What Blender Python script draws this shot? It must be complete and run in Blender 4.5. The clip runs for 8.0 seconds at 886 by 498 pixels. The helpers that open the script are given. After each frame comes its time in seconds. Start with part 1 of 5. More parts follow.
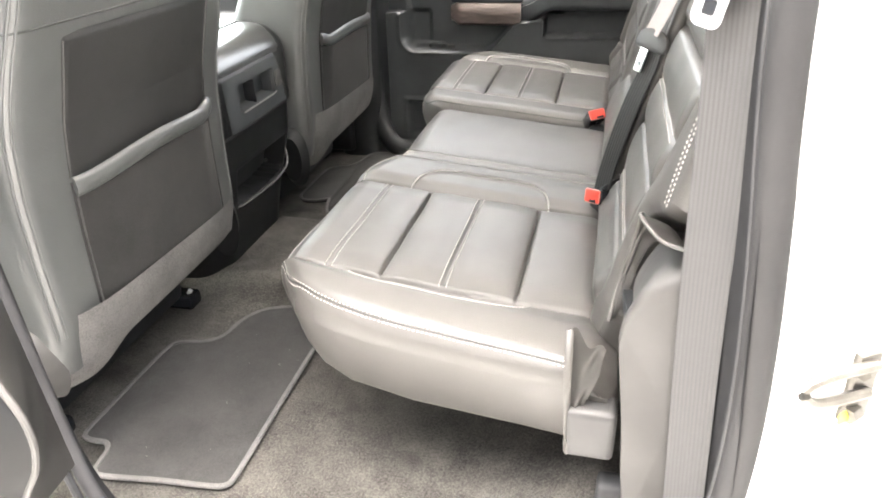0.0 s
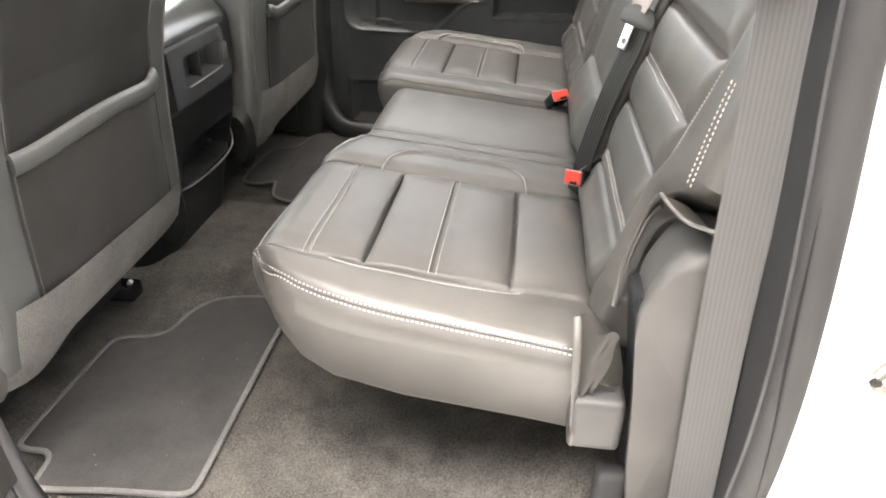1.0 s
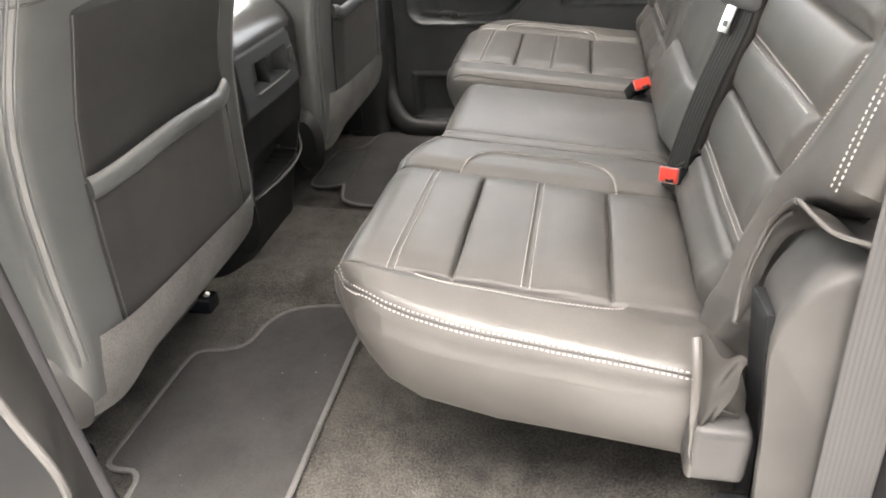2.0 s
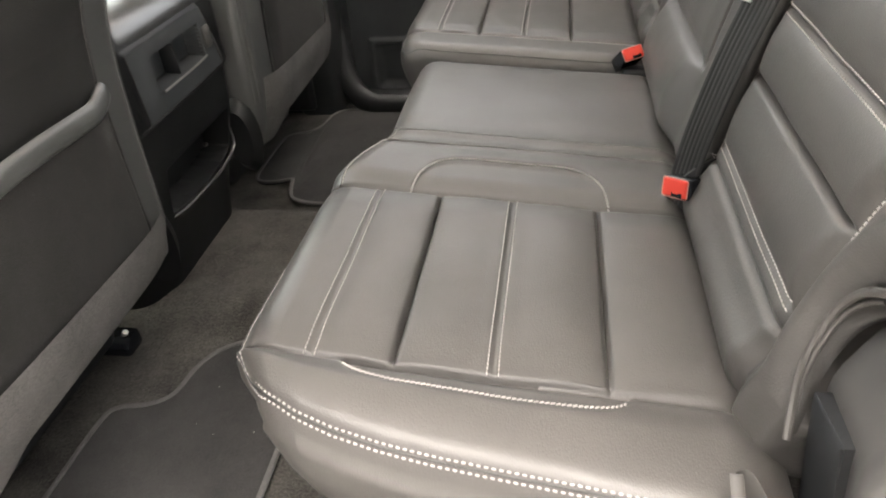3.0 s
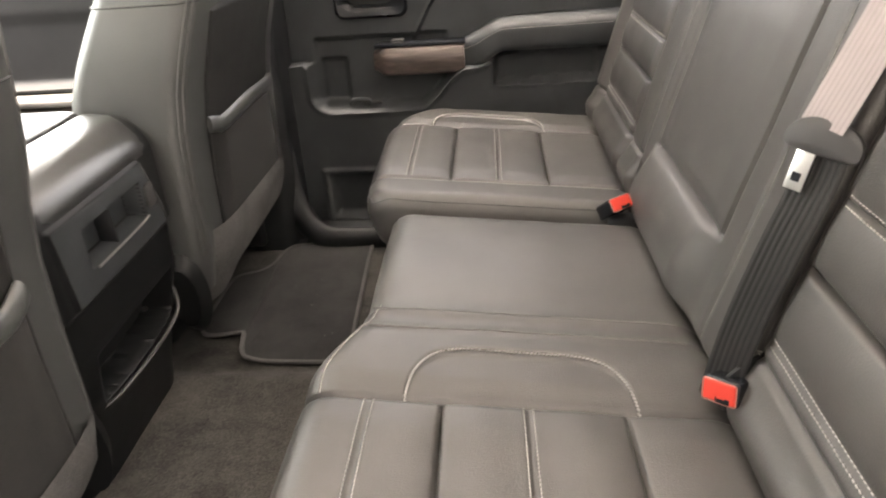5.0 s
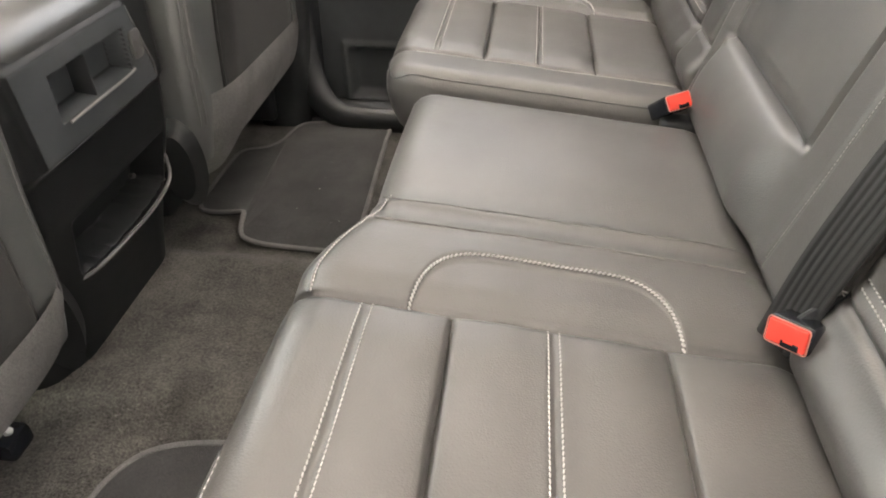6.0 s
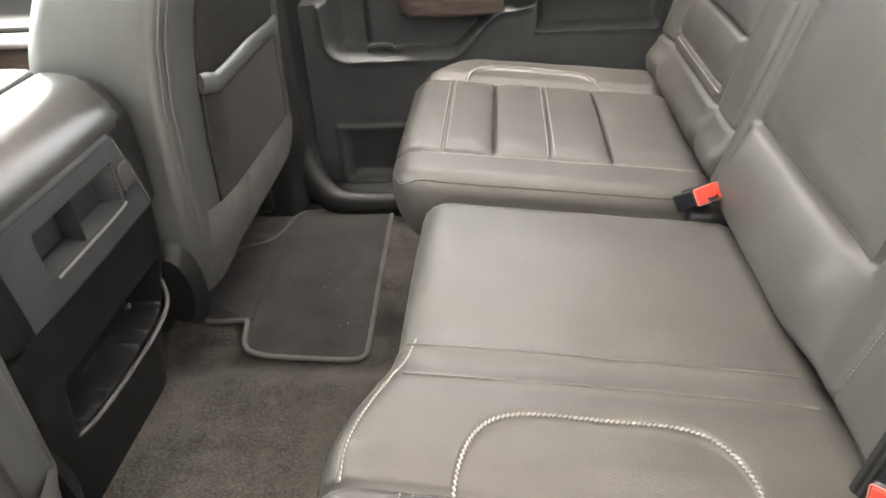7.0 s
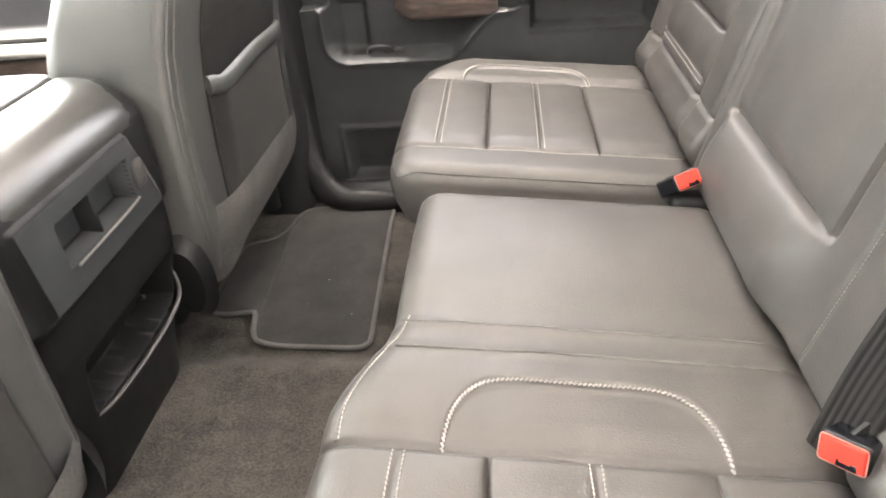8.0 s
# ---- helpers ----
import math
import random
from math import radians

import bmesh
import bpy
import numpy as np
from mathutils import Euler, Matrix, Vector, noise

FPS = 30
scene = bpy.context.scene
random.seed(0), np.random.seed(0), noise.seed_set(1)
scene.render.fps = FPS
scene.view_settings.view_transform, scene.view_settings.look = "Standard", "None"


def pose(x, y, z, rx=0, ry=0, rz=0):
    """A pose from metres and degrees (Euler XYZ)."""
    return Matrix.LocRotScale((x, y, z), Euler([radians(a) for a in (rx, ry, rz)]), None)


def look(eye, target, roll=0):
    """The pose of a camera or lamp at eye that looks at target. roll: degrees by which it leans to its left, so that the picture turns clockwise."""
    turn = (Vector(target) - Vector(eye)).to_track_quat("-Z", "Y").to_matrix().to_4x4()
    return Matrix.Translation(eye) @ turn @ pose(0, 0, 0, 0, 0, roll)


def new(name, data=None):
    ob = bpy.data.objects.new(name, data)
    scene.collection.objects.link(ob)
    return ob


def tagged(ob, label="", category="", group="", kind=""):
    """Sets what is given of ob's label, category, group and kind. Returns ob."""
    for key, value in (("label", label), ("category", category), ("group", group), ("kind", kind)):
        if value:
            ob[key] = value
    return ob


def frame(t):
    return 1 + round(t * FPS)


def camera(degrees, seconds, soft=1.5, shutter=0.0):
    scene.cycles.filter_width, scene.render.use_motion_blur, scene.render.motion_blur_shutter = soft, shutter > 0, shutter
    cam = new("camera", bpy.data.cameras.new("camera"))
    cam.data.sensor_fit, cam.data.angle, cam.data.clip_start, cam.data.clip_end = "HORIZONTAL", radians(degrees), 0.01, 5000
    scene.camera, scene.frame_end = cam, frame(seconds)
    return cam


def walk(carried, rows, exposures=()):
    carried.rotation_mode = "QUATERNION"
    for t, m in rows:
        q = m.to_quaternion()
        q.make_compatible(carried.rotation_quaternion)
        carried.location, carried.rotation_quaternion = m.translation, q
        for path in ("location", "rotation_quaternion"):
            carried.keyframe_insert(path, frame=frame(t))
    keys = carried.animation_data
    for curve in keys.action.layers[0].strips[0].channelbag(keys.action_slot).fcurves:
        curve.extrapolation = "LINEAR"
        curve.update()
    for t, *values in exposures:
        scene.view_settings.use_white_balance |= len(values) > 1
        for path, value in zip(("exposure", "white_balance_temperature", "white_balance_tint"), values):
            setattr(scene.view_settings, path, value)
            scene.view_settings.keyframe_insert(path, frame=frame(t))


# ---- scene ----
cam = camera(66.7, 8.0, soft=1.8, shutter=0.2)
PATH = [
    (0, (0.432, -0.652, 0.851), (-0.001, 1.041, -0.122), -2.1),
    (0.5, (0.372, -0.64, 0.836), (-0.006, 1.066, -0.137), -1.1),
    (1, (0.336, -0.621, 0.823), (0.131, 1.091, -0.189), 1.1),
    (1.5, (0.288, -0.612, 0.819), (0.077, 1.095, -0.202), 2.2),
    (1.7, (0.281, -0.607, 0.82), (0.002, 1.093, -0.197), 0.2),
    (2.8, (0.312, -0.348, 0.799), (-0.099, 1.234, -0.354), -7.9),
    (3, (0.289, -0.307, 0.794), (-0.044, 1.287, -0.367), -5.9),
    (3.5, (0.225, -0.179, 0.814), (0.157, 1.511, -0.253), -4.4),
    (4, (0.2, -0.129, 0.861), (0.297, 1.695, 0.046), -2.7),
    (4.4, (0.203, -0.109, 0.887), (0.34, 1.765, 0.201), -2.5),
    (4.5, (0.202, -0.107, 0.883), (0.347, 1.75, 0.156), -2.6),
    (5, (0.206, -0.136, 0.834), (0.052, 1.62, -0.112), -4.3),
    (5.2, (0.213, -0.147, 0.835), (-0.039, 1.584, -0.135), -5.0),
    (6.3, (0.167, 0.026, 0.751), (-0.005, 1.583, -0.491), 0.5),
    (6.5, (0.151, 0.055, 0.77), (-0.035, 1.621, -0.458), -1.4),
    (7, (0.147, 0.081, 0.815), (-0.038, 1.733, -0.297), -3.9),
    (7.5, (0.152, 0.088, 0.807), (0.042, 1.711, -0.358), -4.6),
    (8, (0.172, 0.027, 0.823), (-0.041, 1.683, -0.278), -5.4),
]
EXPOSURES = [(0.0, 5.77, 6980, 11), (0.5, 5.21, 7080, 11), (1.5, 5.42, 7150, 12), (3.0, 4.87, 7240, 12), (3.5, 5.36, 7260, 10), (4.0, 5.64, 7350, 9), (4.5, 5.11, 7320, 11), (5.0, 5.1, 7730, 16), (6.5, 5.64, 7310, 12), (7.0, 5.7, 7320, 12), (7.5, 5.71, 7430, 13), (8.0, 5.97, 7390, 15)]
walk(cam, [(t, look(eye, target, roll)) for t, eye, target, roll in PATH], EXPOSURES)

# ---- light ----
world = bpy.data.worlds.new("sky")
scene.world = world
world.use_nodes = True
wn = world.node_tree
for n in list(wn.nodes):
    wn.nodes.remove(n)
sky = wn.nodes.new("ShaderNodeTexSky")
sky.sky_type, sky.sun_disc = "NISHITA", False
sky.sun_elevation, sky.sun_rotation = radians(87), radians(270)
sky.air_density, sky.dust_density, sky.ozone_density = 0.5, 5.0, 0.3
bg = wn.nodes.new("ShaderNodeBackground")
bg.inputs["Strength"].default_value = 0.15
wo = wn.nodes.new("ShaderNodeOutputWorld")
cloud = wn.nodes.new("ShaderNodeHueSaturation")
cloud.inputs["Saturation"].default_value = 0.35
wn.links.new(sky.outputs[0], cloud.inputs["Color"])
wn.links.new(cloud.outputs[0], bg.inputs["Color"])
wn.links.new(bg.outputs[0], wo.inputs["Surface"])

sun_data = bpy.data.lights.new("sun", "SUN")
sun_data.energy, sun_data.angle, sun_data.color = 0.7, radians(10), (1.0, 0.97, 0.93)
sun = new("sun", sun_data)
sun.matrix_world = look((-0.29, 0.0, 5.5), (0, 0, 0))


# ---- materials ----
def material(name, build):
    m = bpy.data.materials.new(name)
    m.use_nodes = True
    nt = m.node_tree
    bsdf = nt.nodes["Principled BSDF"]
    build(nt, bsdf)
    return m


def coords(nt, scale=(1, 1, 1)):
    tc = nt.nodes.new("ShaderNodeTexCoord")
    mp = nt.nodes.new("ShaderNodeMapping")
    mp.inputs["Scale"].default_value = scale
    nt.links.new(tc.outputs["Object"], mp.inputs["Vector"])
    return mp.outputs["Vector"]


def noise_of(nt, vec, scale, detail=3.0, rough=0.55):
    n = nt.nodes.new("ShaderNodeTexNoise")
    n.inputs["Scale"].default_value, n.inputs["Detail"].default_value = scale, detail
    n.inputs["Roughness"].default_value = rough
    nt.links.new(vec, n.inputs["Vector"])
    return n.outputs["Fac"]


def ramp_of(nt, fac, stops):
    r = nt.nodes.new("ShaderNodeValToRGB")
    while len(r.color_ramp.elements) < len(stops):
        r.color_ramp.elements.new(0.5)
    for e, (p, c) in zip(r.color_ramp.elements, stops):
        e.position, e.color = p, (*c, 1)
    nt.links.new(fac, r.inputs["Fac"])
    return r.outputs["Color"]


def bump_of(nt, height, strength, distance, normal=None):
    b = nt.nodes.new("ShaderNodeBump")
    b.inputs["Strength"].default_value, b.inputs["Distance"].default_value = strength, distance
    nt.links.new(height, b.inputs["Height"])
    if normal is not None:
        nt.links.new(normal, b.inputs["Normal"])
    return b.outputs["Normal"]


def range_of(nt, fac, lo, hi):
    r = nt.nodes.new("ShaderNodeMapRange")
    r.inputs["To Min"].default_value, r.inputs["To Max"].default_value = lo, hi
    nt.links.new(fac, r.inputs["Value"])
    return r.outputs["Result"]


def leather(name, dark, light, rough=(0.44, 0.55), grain=0.3, coat=0.2):
    def build(nt, b):
        v = coords(nt)
        big = noise_of(nt, v, 7.0, 4.0)
        nt.links.new(ramp_of(nt, big, [(0.3, dark), (0.7, light)]), b.inputs["Base Color"])
        cell = nt.nodes.new("ShaderNodeTexVoronoi")
        cell.inputs["Scale"].default_value = 520.0
        nt.links.new(v, cell.inputs["Vector"])
        n1 = bump_of(nt, cell.outputs["Distance"], grain, 0.0006)
        n2 = bump_of(nt, noise_of(nt, v, 30.0, 3.0), 0.07, 0.004, n1)
        nt.links.new(n2, b.inputs["Normal"])
        nt.links.new(range_of(nt, noise_of(nt, v, 24.0, 3.0), *rough), b.inputs["Roughness"])
        b.inputs["Specular IOR Level"].default_value = 0.5
        b.inputs["Coat Weight"].default_value, b.inputs["Coat Roughness"].default_value = coat, 0.32
    return material(name, build)


def plastic(name, dark, light, rough=(0.45, 0.6), grain=0.3, scale=900.0):
    def build(nt, b):
        v = coords(nt)
        nt.links.new(ramp_of(nt, noise_of(nt, v, 9.0, 5.0), [(0.35, dark), (0.7, light)]), b.inputs["Base Color"])
        nt.links.new(bump_of(nt, noise_of(nt, v, scale, 2.0), grain, 0.0005), b.inputs["Normal"])
        nt.links.new(range_of(nt, noise_of(nt, v, 17.0, 3.0), *rough), b.inputs["Roughness"])
        b.inputs["Specular IOR Level"].default_value = 0.35
    return material(name, build)


def carpet_mat(name, dark, light, scale=330.0, depth=0.004, stains=False):
    def build(nt, b):
        v = coords(nt)
        fine = noise_of(nt, v, scale, 3.0, 0.7)
        blot = noise_of(nt, v, 11.0, 5.0, 0.65)
        mix = nt.nodes.new("ShaderNodeMath")
        mix.operation = "MULTIPLY_ADD"
        mix.inputs[1].default_value = 0.55
        half = nt.nodes.new("ShaderNodeMath")
        half.operation, half.inputs[1].default_value = "MULTIPLY", 0.45
        nt.links.new(blot, half.inputs[0])
        nt.links.new(fine, mix.inputs[0])
        nt.links.new(half.outputs[0], mix.inputs[2])
        colour = ramp_of(nt, mix.outputs[0], [(0.38, dark), (0.63, light)])
        if stains:
            spots = ramp_of(nt, noise_of(nt, v, 6.5, 2.0, 0.5), [(0.56, (1, 1, 1)), (0.68, (0.45, 0.44, 0.43))])
            mul = nt.nodes.new("ShaderNodeMix")
            mul.data_type, mul.blend_type = "RGBA", "MULTIPLY"
            mul.inputs["Factor"].default_value = 1.0
            nt.links.new(colour, mul.inputs["A"])
            nt.links.new(spots, mul.inputs["B"])
            colour = mul.outputs["Result"]
        nt.links.new(colour, b.inputs["Base Color"])
        nt.links.new(bump_of(nt, fine, 0.9, depth), b.inputs["Normal"])
        b.inputs["Roughness"].default_value = 0.95
        b.inputs["Specular IOR Level"].default_value = 0.15
        b.inputs["Sheen Weight"].default_value = 0.06
        b.inputs["Sheen Roughness"].default_value = 0.5
    return material(name, build)


def webbing(name, dark, light):
    """Woven strap: shade between lengthwise ribs (one u step each) put into the colour, fine cross threads."""
    def build(nt, b):
        v = coords(nt)
        uv = nt.nodes.new("ShaderNodeUVMap")
        ribs = nt.nodes.new("ShaderNodeTexWave")
        ribs.wave_type, ribs.bands_direction = "BANDS", "X"
        ribs.inputs["Scale"].default_value, ribs.inputs["Distortion"].default_value = 0.31416, 0.0
        nt.links.new(uv.outputs["UV"], ribs.inputs["Vector"])
        nt.links.new(ramp_of(nt, ribs.outputs["Fac"], [(0.05, tuple(c * 0.9 for c in dark)), (0.35, dark), (0.8, light)]), b.inputs["Base Color"])
        n1 = bump_of(nt, ribs.outputs["Fac"], 0.07, 0.0008)
        nt.links.new(bump_of(nt, noise_of(nt, v, 800.0, 2.0), 0.5, 0.0007, n1), b.inputs["Normal"])
        b.inputs["Roughness"].default_value = 0.6
        b.inputs["Specular IOR Level"].default_value = 0.25
    return material(name, build)


def plain(name, color, rough=0.5, metal=0.0, spread=0.12, scale=30.0):
    def build(nt, b):
        v = coords(nt)
        lo = tuple(c * (1 - spread) for c in color)
        hi = tuple(min(1.0, c * (1 + spread)) for c in color)
        nt.links.new(ramp_of(nt, noise_of(nt, v, scale, 4.0), [(0.3, lo), (0.7, hi)]), b.inputs["Base Color"])
        nt.links.new(range_of(nt, noise_of(nt, v, scale * 3, 3.0), rough * 0.85, min(1, rough * 1.15)), b.inputs["Roughness"])
        b.inputs["Metallic"].default_value = metal
    return material(name, build)


def wood_mat(name):
    def build(nt, b):
        v = coords(nt, (2.0, 14.0, 14.0))
        n = nt.nodes.new("ShaderNodeTexNoise")
        n.inputs["Scale"].default_value, n.inputs["Detail"].default_value, n.inputs["Distortion"].default_value = 5.0, 5.0, 1.5
        nt.links.new(v, n.inputs["Vector"])
        nt.links.new(ramp_of(nt, n.outputs["Fac"], [(0.3, (0.04, 0.03, 0.0265)), (0.55, (0.075, 0.058, 0.051)), (0.75, (0.11, 0.088, 0.079))]), b.inputs["Base Color"])
        b.inputs["Roughness"].default_value = 0.3
    return material(name, build)


def glass_mat(name, tint, rough=0.0):
    m = bpy.data.materials.new(name)
    m.use_nodes = True
    nt = m.node_tree
    nt.nodes.remove(nt.nodes["Principled BSDF"])
    clear, gloss = nt.nodes.new("ShaderNodeBsdfTransparent"), nt.nodes.new("ShaderNodeBsdfGlossy")
    clear.inputs["Color"].default_value = (*tint, 1)
    gloss.inputs["Roughness"].default_value = 0.02
    mix, fres = nt.nodes.new("ShaderNodeMixShader"), nt.nodes.new("ShaderNodeFresnel")
    fres.inputs["IOR"].default_value = 1.3
    nt.links.new(fres.outputs[0], mix.inputs[0])
    nt.links.new(clear.outputs[0], mix.inputs[1])
    nt.links.new(gloss.outputs[0], mix.inputs[2])
    nt.links.new(mix.outputs[0], nt.nodes["Material Output"].inputs["Surface"])
    return m


LEATHER = leather("black_leather", (0.042, 0.0402, 0.0375), (0.057, 0.0542, 0.0508))
LEATHER_FRONT = leather("front_seat_leather", (0.053, 0.0562, 0.0553), (0.071, 0.0747, 0.0735), (0.38, 0.5), 0.3, 0.4)
LID = leather("console_lid_leather", (0.022, 0.0225, 0.022), (0.03, 0.0305, 0.03), (0.2, 0.3), 0.2, 1.0)
VINYL = leather("seat_back_vinyl", (0.0148, 0.015, 0.0148), (0.0238, 0.024, 0.0237), (0.45, 0.58), 0.25, 0.1)
SUEDE = carpet_mat("skirt_felt", (0.12, 0.118, 0.114), (0.23, 0.226, 0.218), 420.0, 0.0012)
PLASTIC_DEEP = plastic("deep_black_plastic", (0.0062, 0.0068, 0.0074), (0.009, 0.0098, 0.0106), (0.4, 0.55))
PLASTIC = plastic("black_trim_plastic", (0.0098, 0.011, 0.0122), (0.0145, 0.016, 0.0176))
DOOR_SOFT = plastic("soft_door_trim", (0.028, 0.0315, 0.034), (0.041, 0.0455, 0.0485), (0.55, 0.68))
PLASTIC_GREY = plastic("grey_trim_plastic", (0.03, 0.03, 0.03), (0.044, 0.044, 0.044), (0.45, 0.6))
PLASTIC_MATTE = plastic("matte_pillar_plastic", (0.018, 0.0187, 0.0203), (0.027, 0.028, 0.03), (0.75, 0.9))
PLASTIC_GLOSS = plastic("satin_black_plastic", (0.009, 0.0105, 0.0135), (0.014, 0.016, 0.0195), (0.2, 0.3), 0.05)
PLASTIC_SATIN = plastic("satin_grey_plastic", (0.07, 0.07, 0.07), (0.1, 0.1, 0.1), (0.2, 0.3), 0.05)
PLASTIC_PALE = plastic("worn_grey_plastic", (0.12, 0.117, 0.112), (0.16, 0.156, 0.15), (0.4, 0.55))
PLASTIC_MID = plastic("mid_grey_plastic", (0.04, 0.0393, 0.038), (0.056, 0.055, 0.053), (0.45, 0.6))
RUBBER = plastic("door_seal_rubber", (0.03, 0.03, 0.0318), (0.044, 0.044, 0.0462), (0.6, 0.8), 0.4, 400.0)
SEAL = plastic("soft_seal_rubber", (0.012, 0.012, 0.0128), (0.018, 0.018, 0.019), (0.6, 0.75), 0.3, 400.0)
CARPET = carpet_mat("cut_pile_carpet", (0.018, 0.017, 0.0154), (0.094, 0.089, 0.08), 260.0, 0.004, True)
POCKET = carpet_mat("map_pocket_cloth", (0.014, 0.0139, 0.0135), (0.026, 0.0256, 0.0249), 500.0, 0.0008)
MAT_PILE = carpet_mat("floor_mat_pile", (0.021, 0.0207, 0.0205), (0.047, 0.0459, 0.0452), 600.0, 0.0012)
MAT_EDGE = carpet_mat("floor_mat_binding", (0.065, 0.064, 0.063), (0.12, 0.118, 0.115), 500.0, 0.001)
THREAD = plain("pale_thread", (0.34, 0.327, 0.312), 0.55, 0.0, 0.15, 90.0)
THREAD_DARK = plain("dark_thread", (0.2, 0.19, 0.18), 0.6, 0.0, 0.2, 90.0)
SEAM = plain("grey_seam_cord", (0.1, 0.096, 0.09), 0.5, 0.0, 0.2, 60.0)
BELT = webbing("seat_belt_webbing", (0.243, 0.214, 0.215), (0.258, 0.228, 0.229))
BELT_NEAR = webbing("outer_belt_webbing", (0.054, 0.054, 0.0545), (0.06, 0.06, 0.0605))
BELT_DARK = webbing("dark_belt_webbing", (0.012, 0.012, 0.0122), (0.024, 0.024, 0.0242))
BUCKLE_RIM = plain("pale_buckle_rim", (0.5, 0.2, 0.16), 0.35)
RED = plain("red_buckle_plastic", (0.56, 0.05, 0.035), 0.55, 0.0, 0.08)
RED.node_tree.nodes["Principled BSDF"].inputs["Specular IOR Level"].default_value = 0.2
STRIKER = plain("dull_striker_steel", (0.1, 0.095, 0.085), 0.4, 0.7, 0.25, 60.0)
YELLOW = plain("yellow_paint_dab", (0.75, 0.62, 0.05), 0.5)
CHROME = plain("chrome", (0.78, 0.79, 0.8), 0.13, 1.0, 0.04)
STEEL = plain("plated_steel", (0.75, 0.75, 0.73), 0.3, 0.9, 0.1)
WOOD = wood_mat("brown_wood_trim")
PAINT = plain("white_body_paint", (0.82, 0.82, 0.81), 0.25, 0.0, 0.02, 6.0)
HEADLINER = carpet_mat("headliner_cloth", (0.4, 0.395, 0.385), (0.5, 0.493, 0.48), 500.0, 0.0008)
GLASS = glass_mat("window_glass", (0.9, 0.99, 0.95))
GLASS_REAR = glass_mat("grey_side_glass", (0.42, 0.44, 0.44))
GLASS_DARK = glass_mat("tinted_glass", (0.48, 0.5, 0.5))


# ---- building tools ----
def step(a, b, x):
    t = min(1.0, max(0.0, (x - a) / (b - a)))
    return t * t * (3 - 2 * t)


def bell(x, w):
    return math.exp(-(x / w) ** 2)


def thing(name, place, label, category, group="", kind=""):
    ob = new(name)
    ob.location = place
    ob.empty_display_size = 0.05
    tagged(ob, label, category, group, kind)
    return ob


def finish(name, bm, mat, smooth=38):
    bmesh.ops.recalc_face_normals(bm, faces=bm.faces)
    me = bpy.data.meshes.new(name)
    bm.to_mesh(me)
    bm.free()
    me.materials.append(mat)
    if smooth:
        me.shade_smooth()
        me.set_sharp_from_angle(angle=radians(smooth))
    return new(name, me)


def part(name, bm, mat, parent, label="", smooth=38):
    """One mesh, in world metres, hung under a thing or a part."""
    ob = finish(name, bm, mat, smooth)
    ob.parent = parent
    if parent.type == "EMPTY":
        ob.matrix_parent_inverse = Matrix.Translation(-Vector(parent.location))
    if label:
        ob["label"] = label
    return ob


def single(name, bm, mat, label, category, kind="", smooth=38, group=""):
    return tagged(finish(name, bm, mat, smooth), label, category, group, kind)


def grid(f, nu, nv, bm=None):
    bm = bm or bmesh.new()
    vs = [[bm.verts.new(f(i / (nu - 1), j / (nv - 1))) for j in range(nv)] for i in range(nu)]
    for i in range(nu - 1):
        for j in range(nv - 1):
            bm.faces.new((vs[i][j], vs[i + 1][j], vs[i + 1][j + 1], vs[i][j + 1]))
    return bm


def body(rings, bm=None, closed=True, caps=True):
    """A skin over a row of sections with equal counts."""
    bm = bm or bmesh.new()
    vs = [[bm.verts.new(p) for p in r] for r in rings]
    n = len(rings[0])
    for a, b in zip(vs, vs[1:]):
        for k in range(n if closed else n - 1):
            bm.faces.new((a[k], a[(k + 1) % n], b[(k + 1) % n], b[k]))
    if caps:
        for r, pts in ((vs[0], rings[0]), (vs[-1], rings[-1])):
            mid = bm.verts.new(sum((Vector(p) for p in pts), Vector()) / n)
            for k in range(n):
                bm.faces.new((r[k], r[(k + 1) % n], mid))
    return bm


def box(lo, hi, bevel=0.004, seg=2, bm=None):
    own = bmesh.new()
    bmesh.ops.create_cube(own, size=1.0)
    lo, hi = Vector(lo), Vector(hi)
    for v in own.verts:
        v.co = Vector(((v.co[k] + 0.5) * (hi[k] - lo[k]) + lo[k]) for k in range(3))
    if bevel:
        bmesh.ops.bevel(own, geom=list(own.edges), offset=bevel, segments=seg, profile=0.6, affect="EDGES")
    if bm is None:
        return own
    me = bpy.data.meshes.new("tmp")
    own.to_mesh(me)
    own.free()
    bm.from_mesh(me)
    bpy.data.meshes.remove(me)
    return bm


def turn(bm, m):
    bmesh.ops.transform(bm, matrix=m, verts=bm.verts)
    return bm


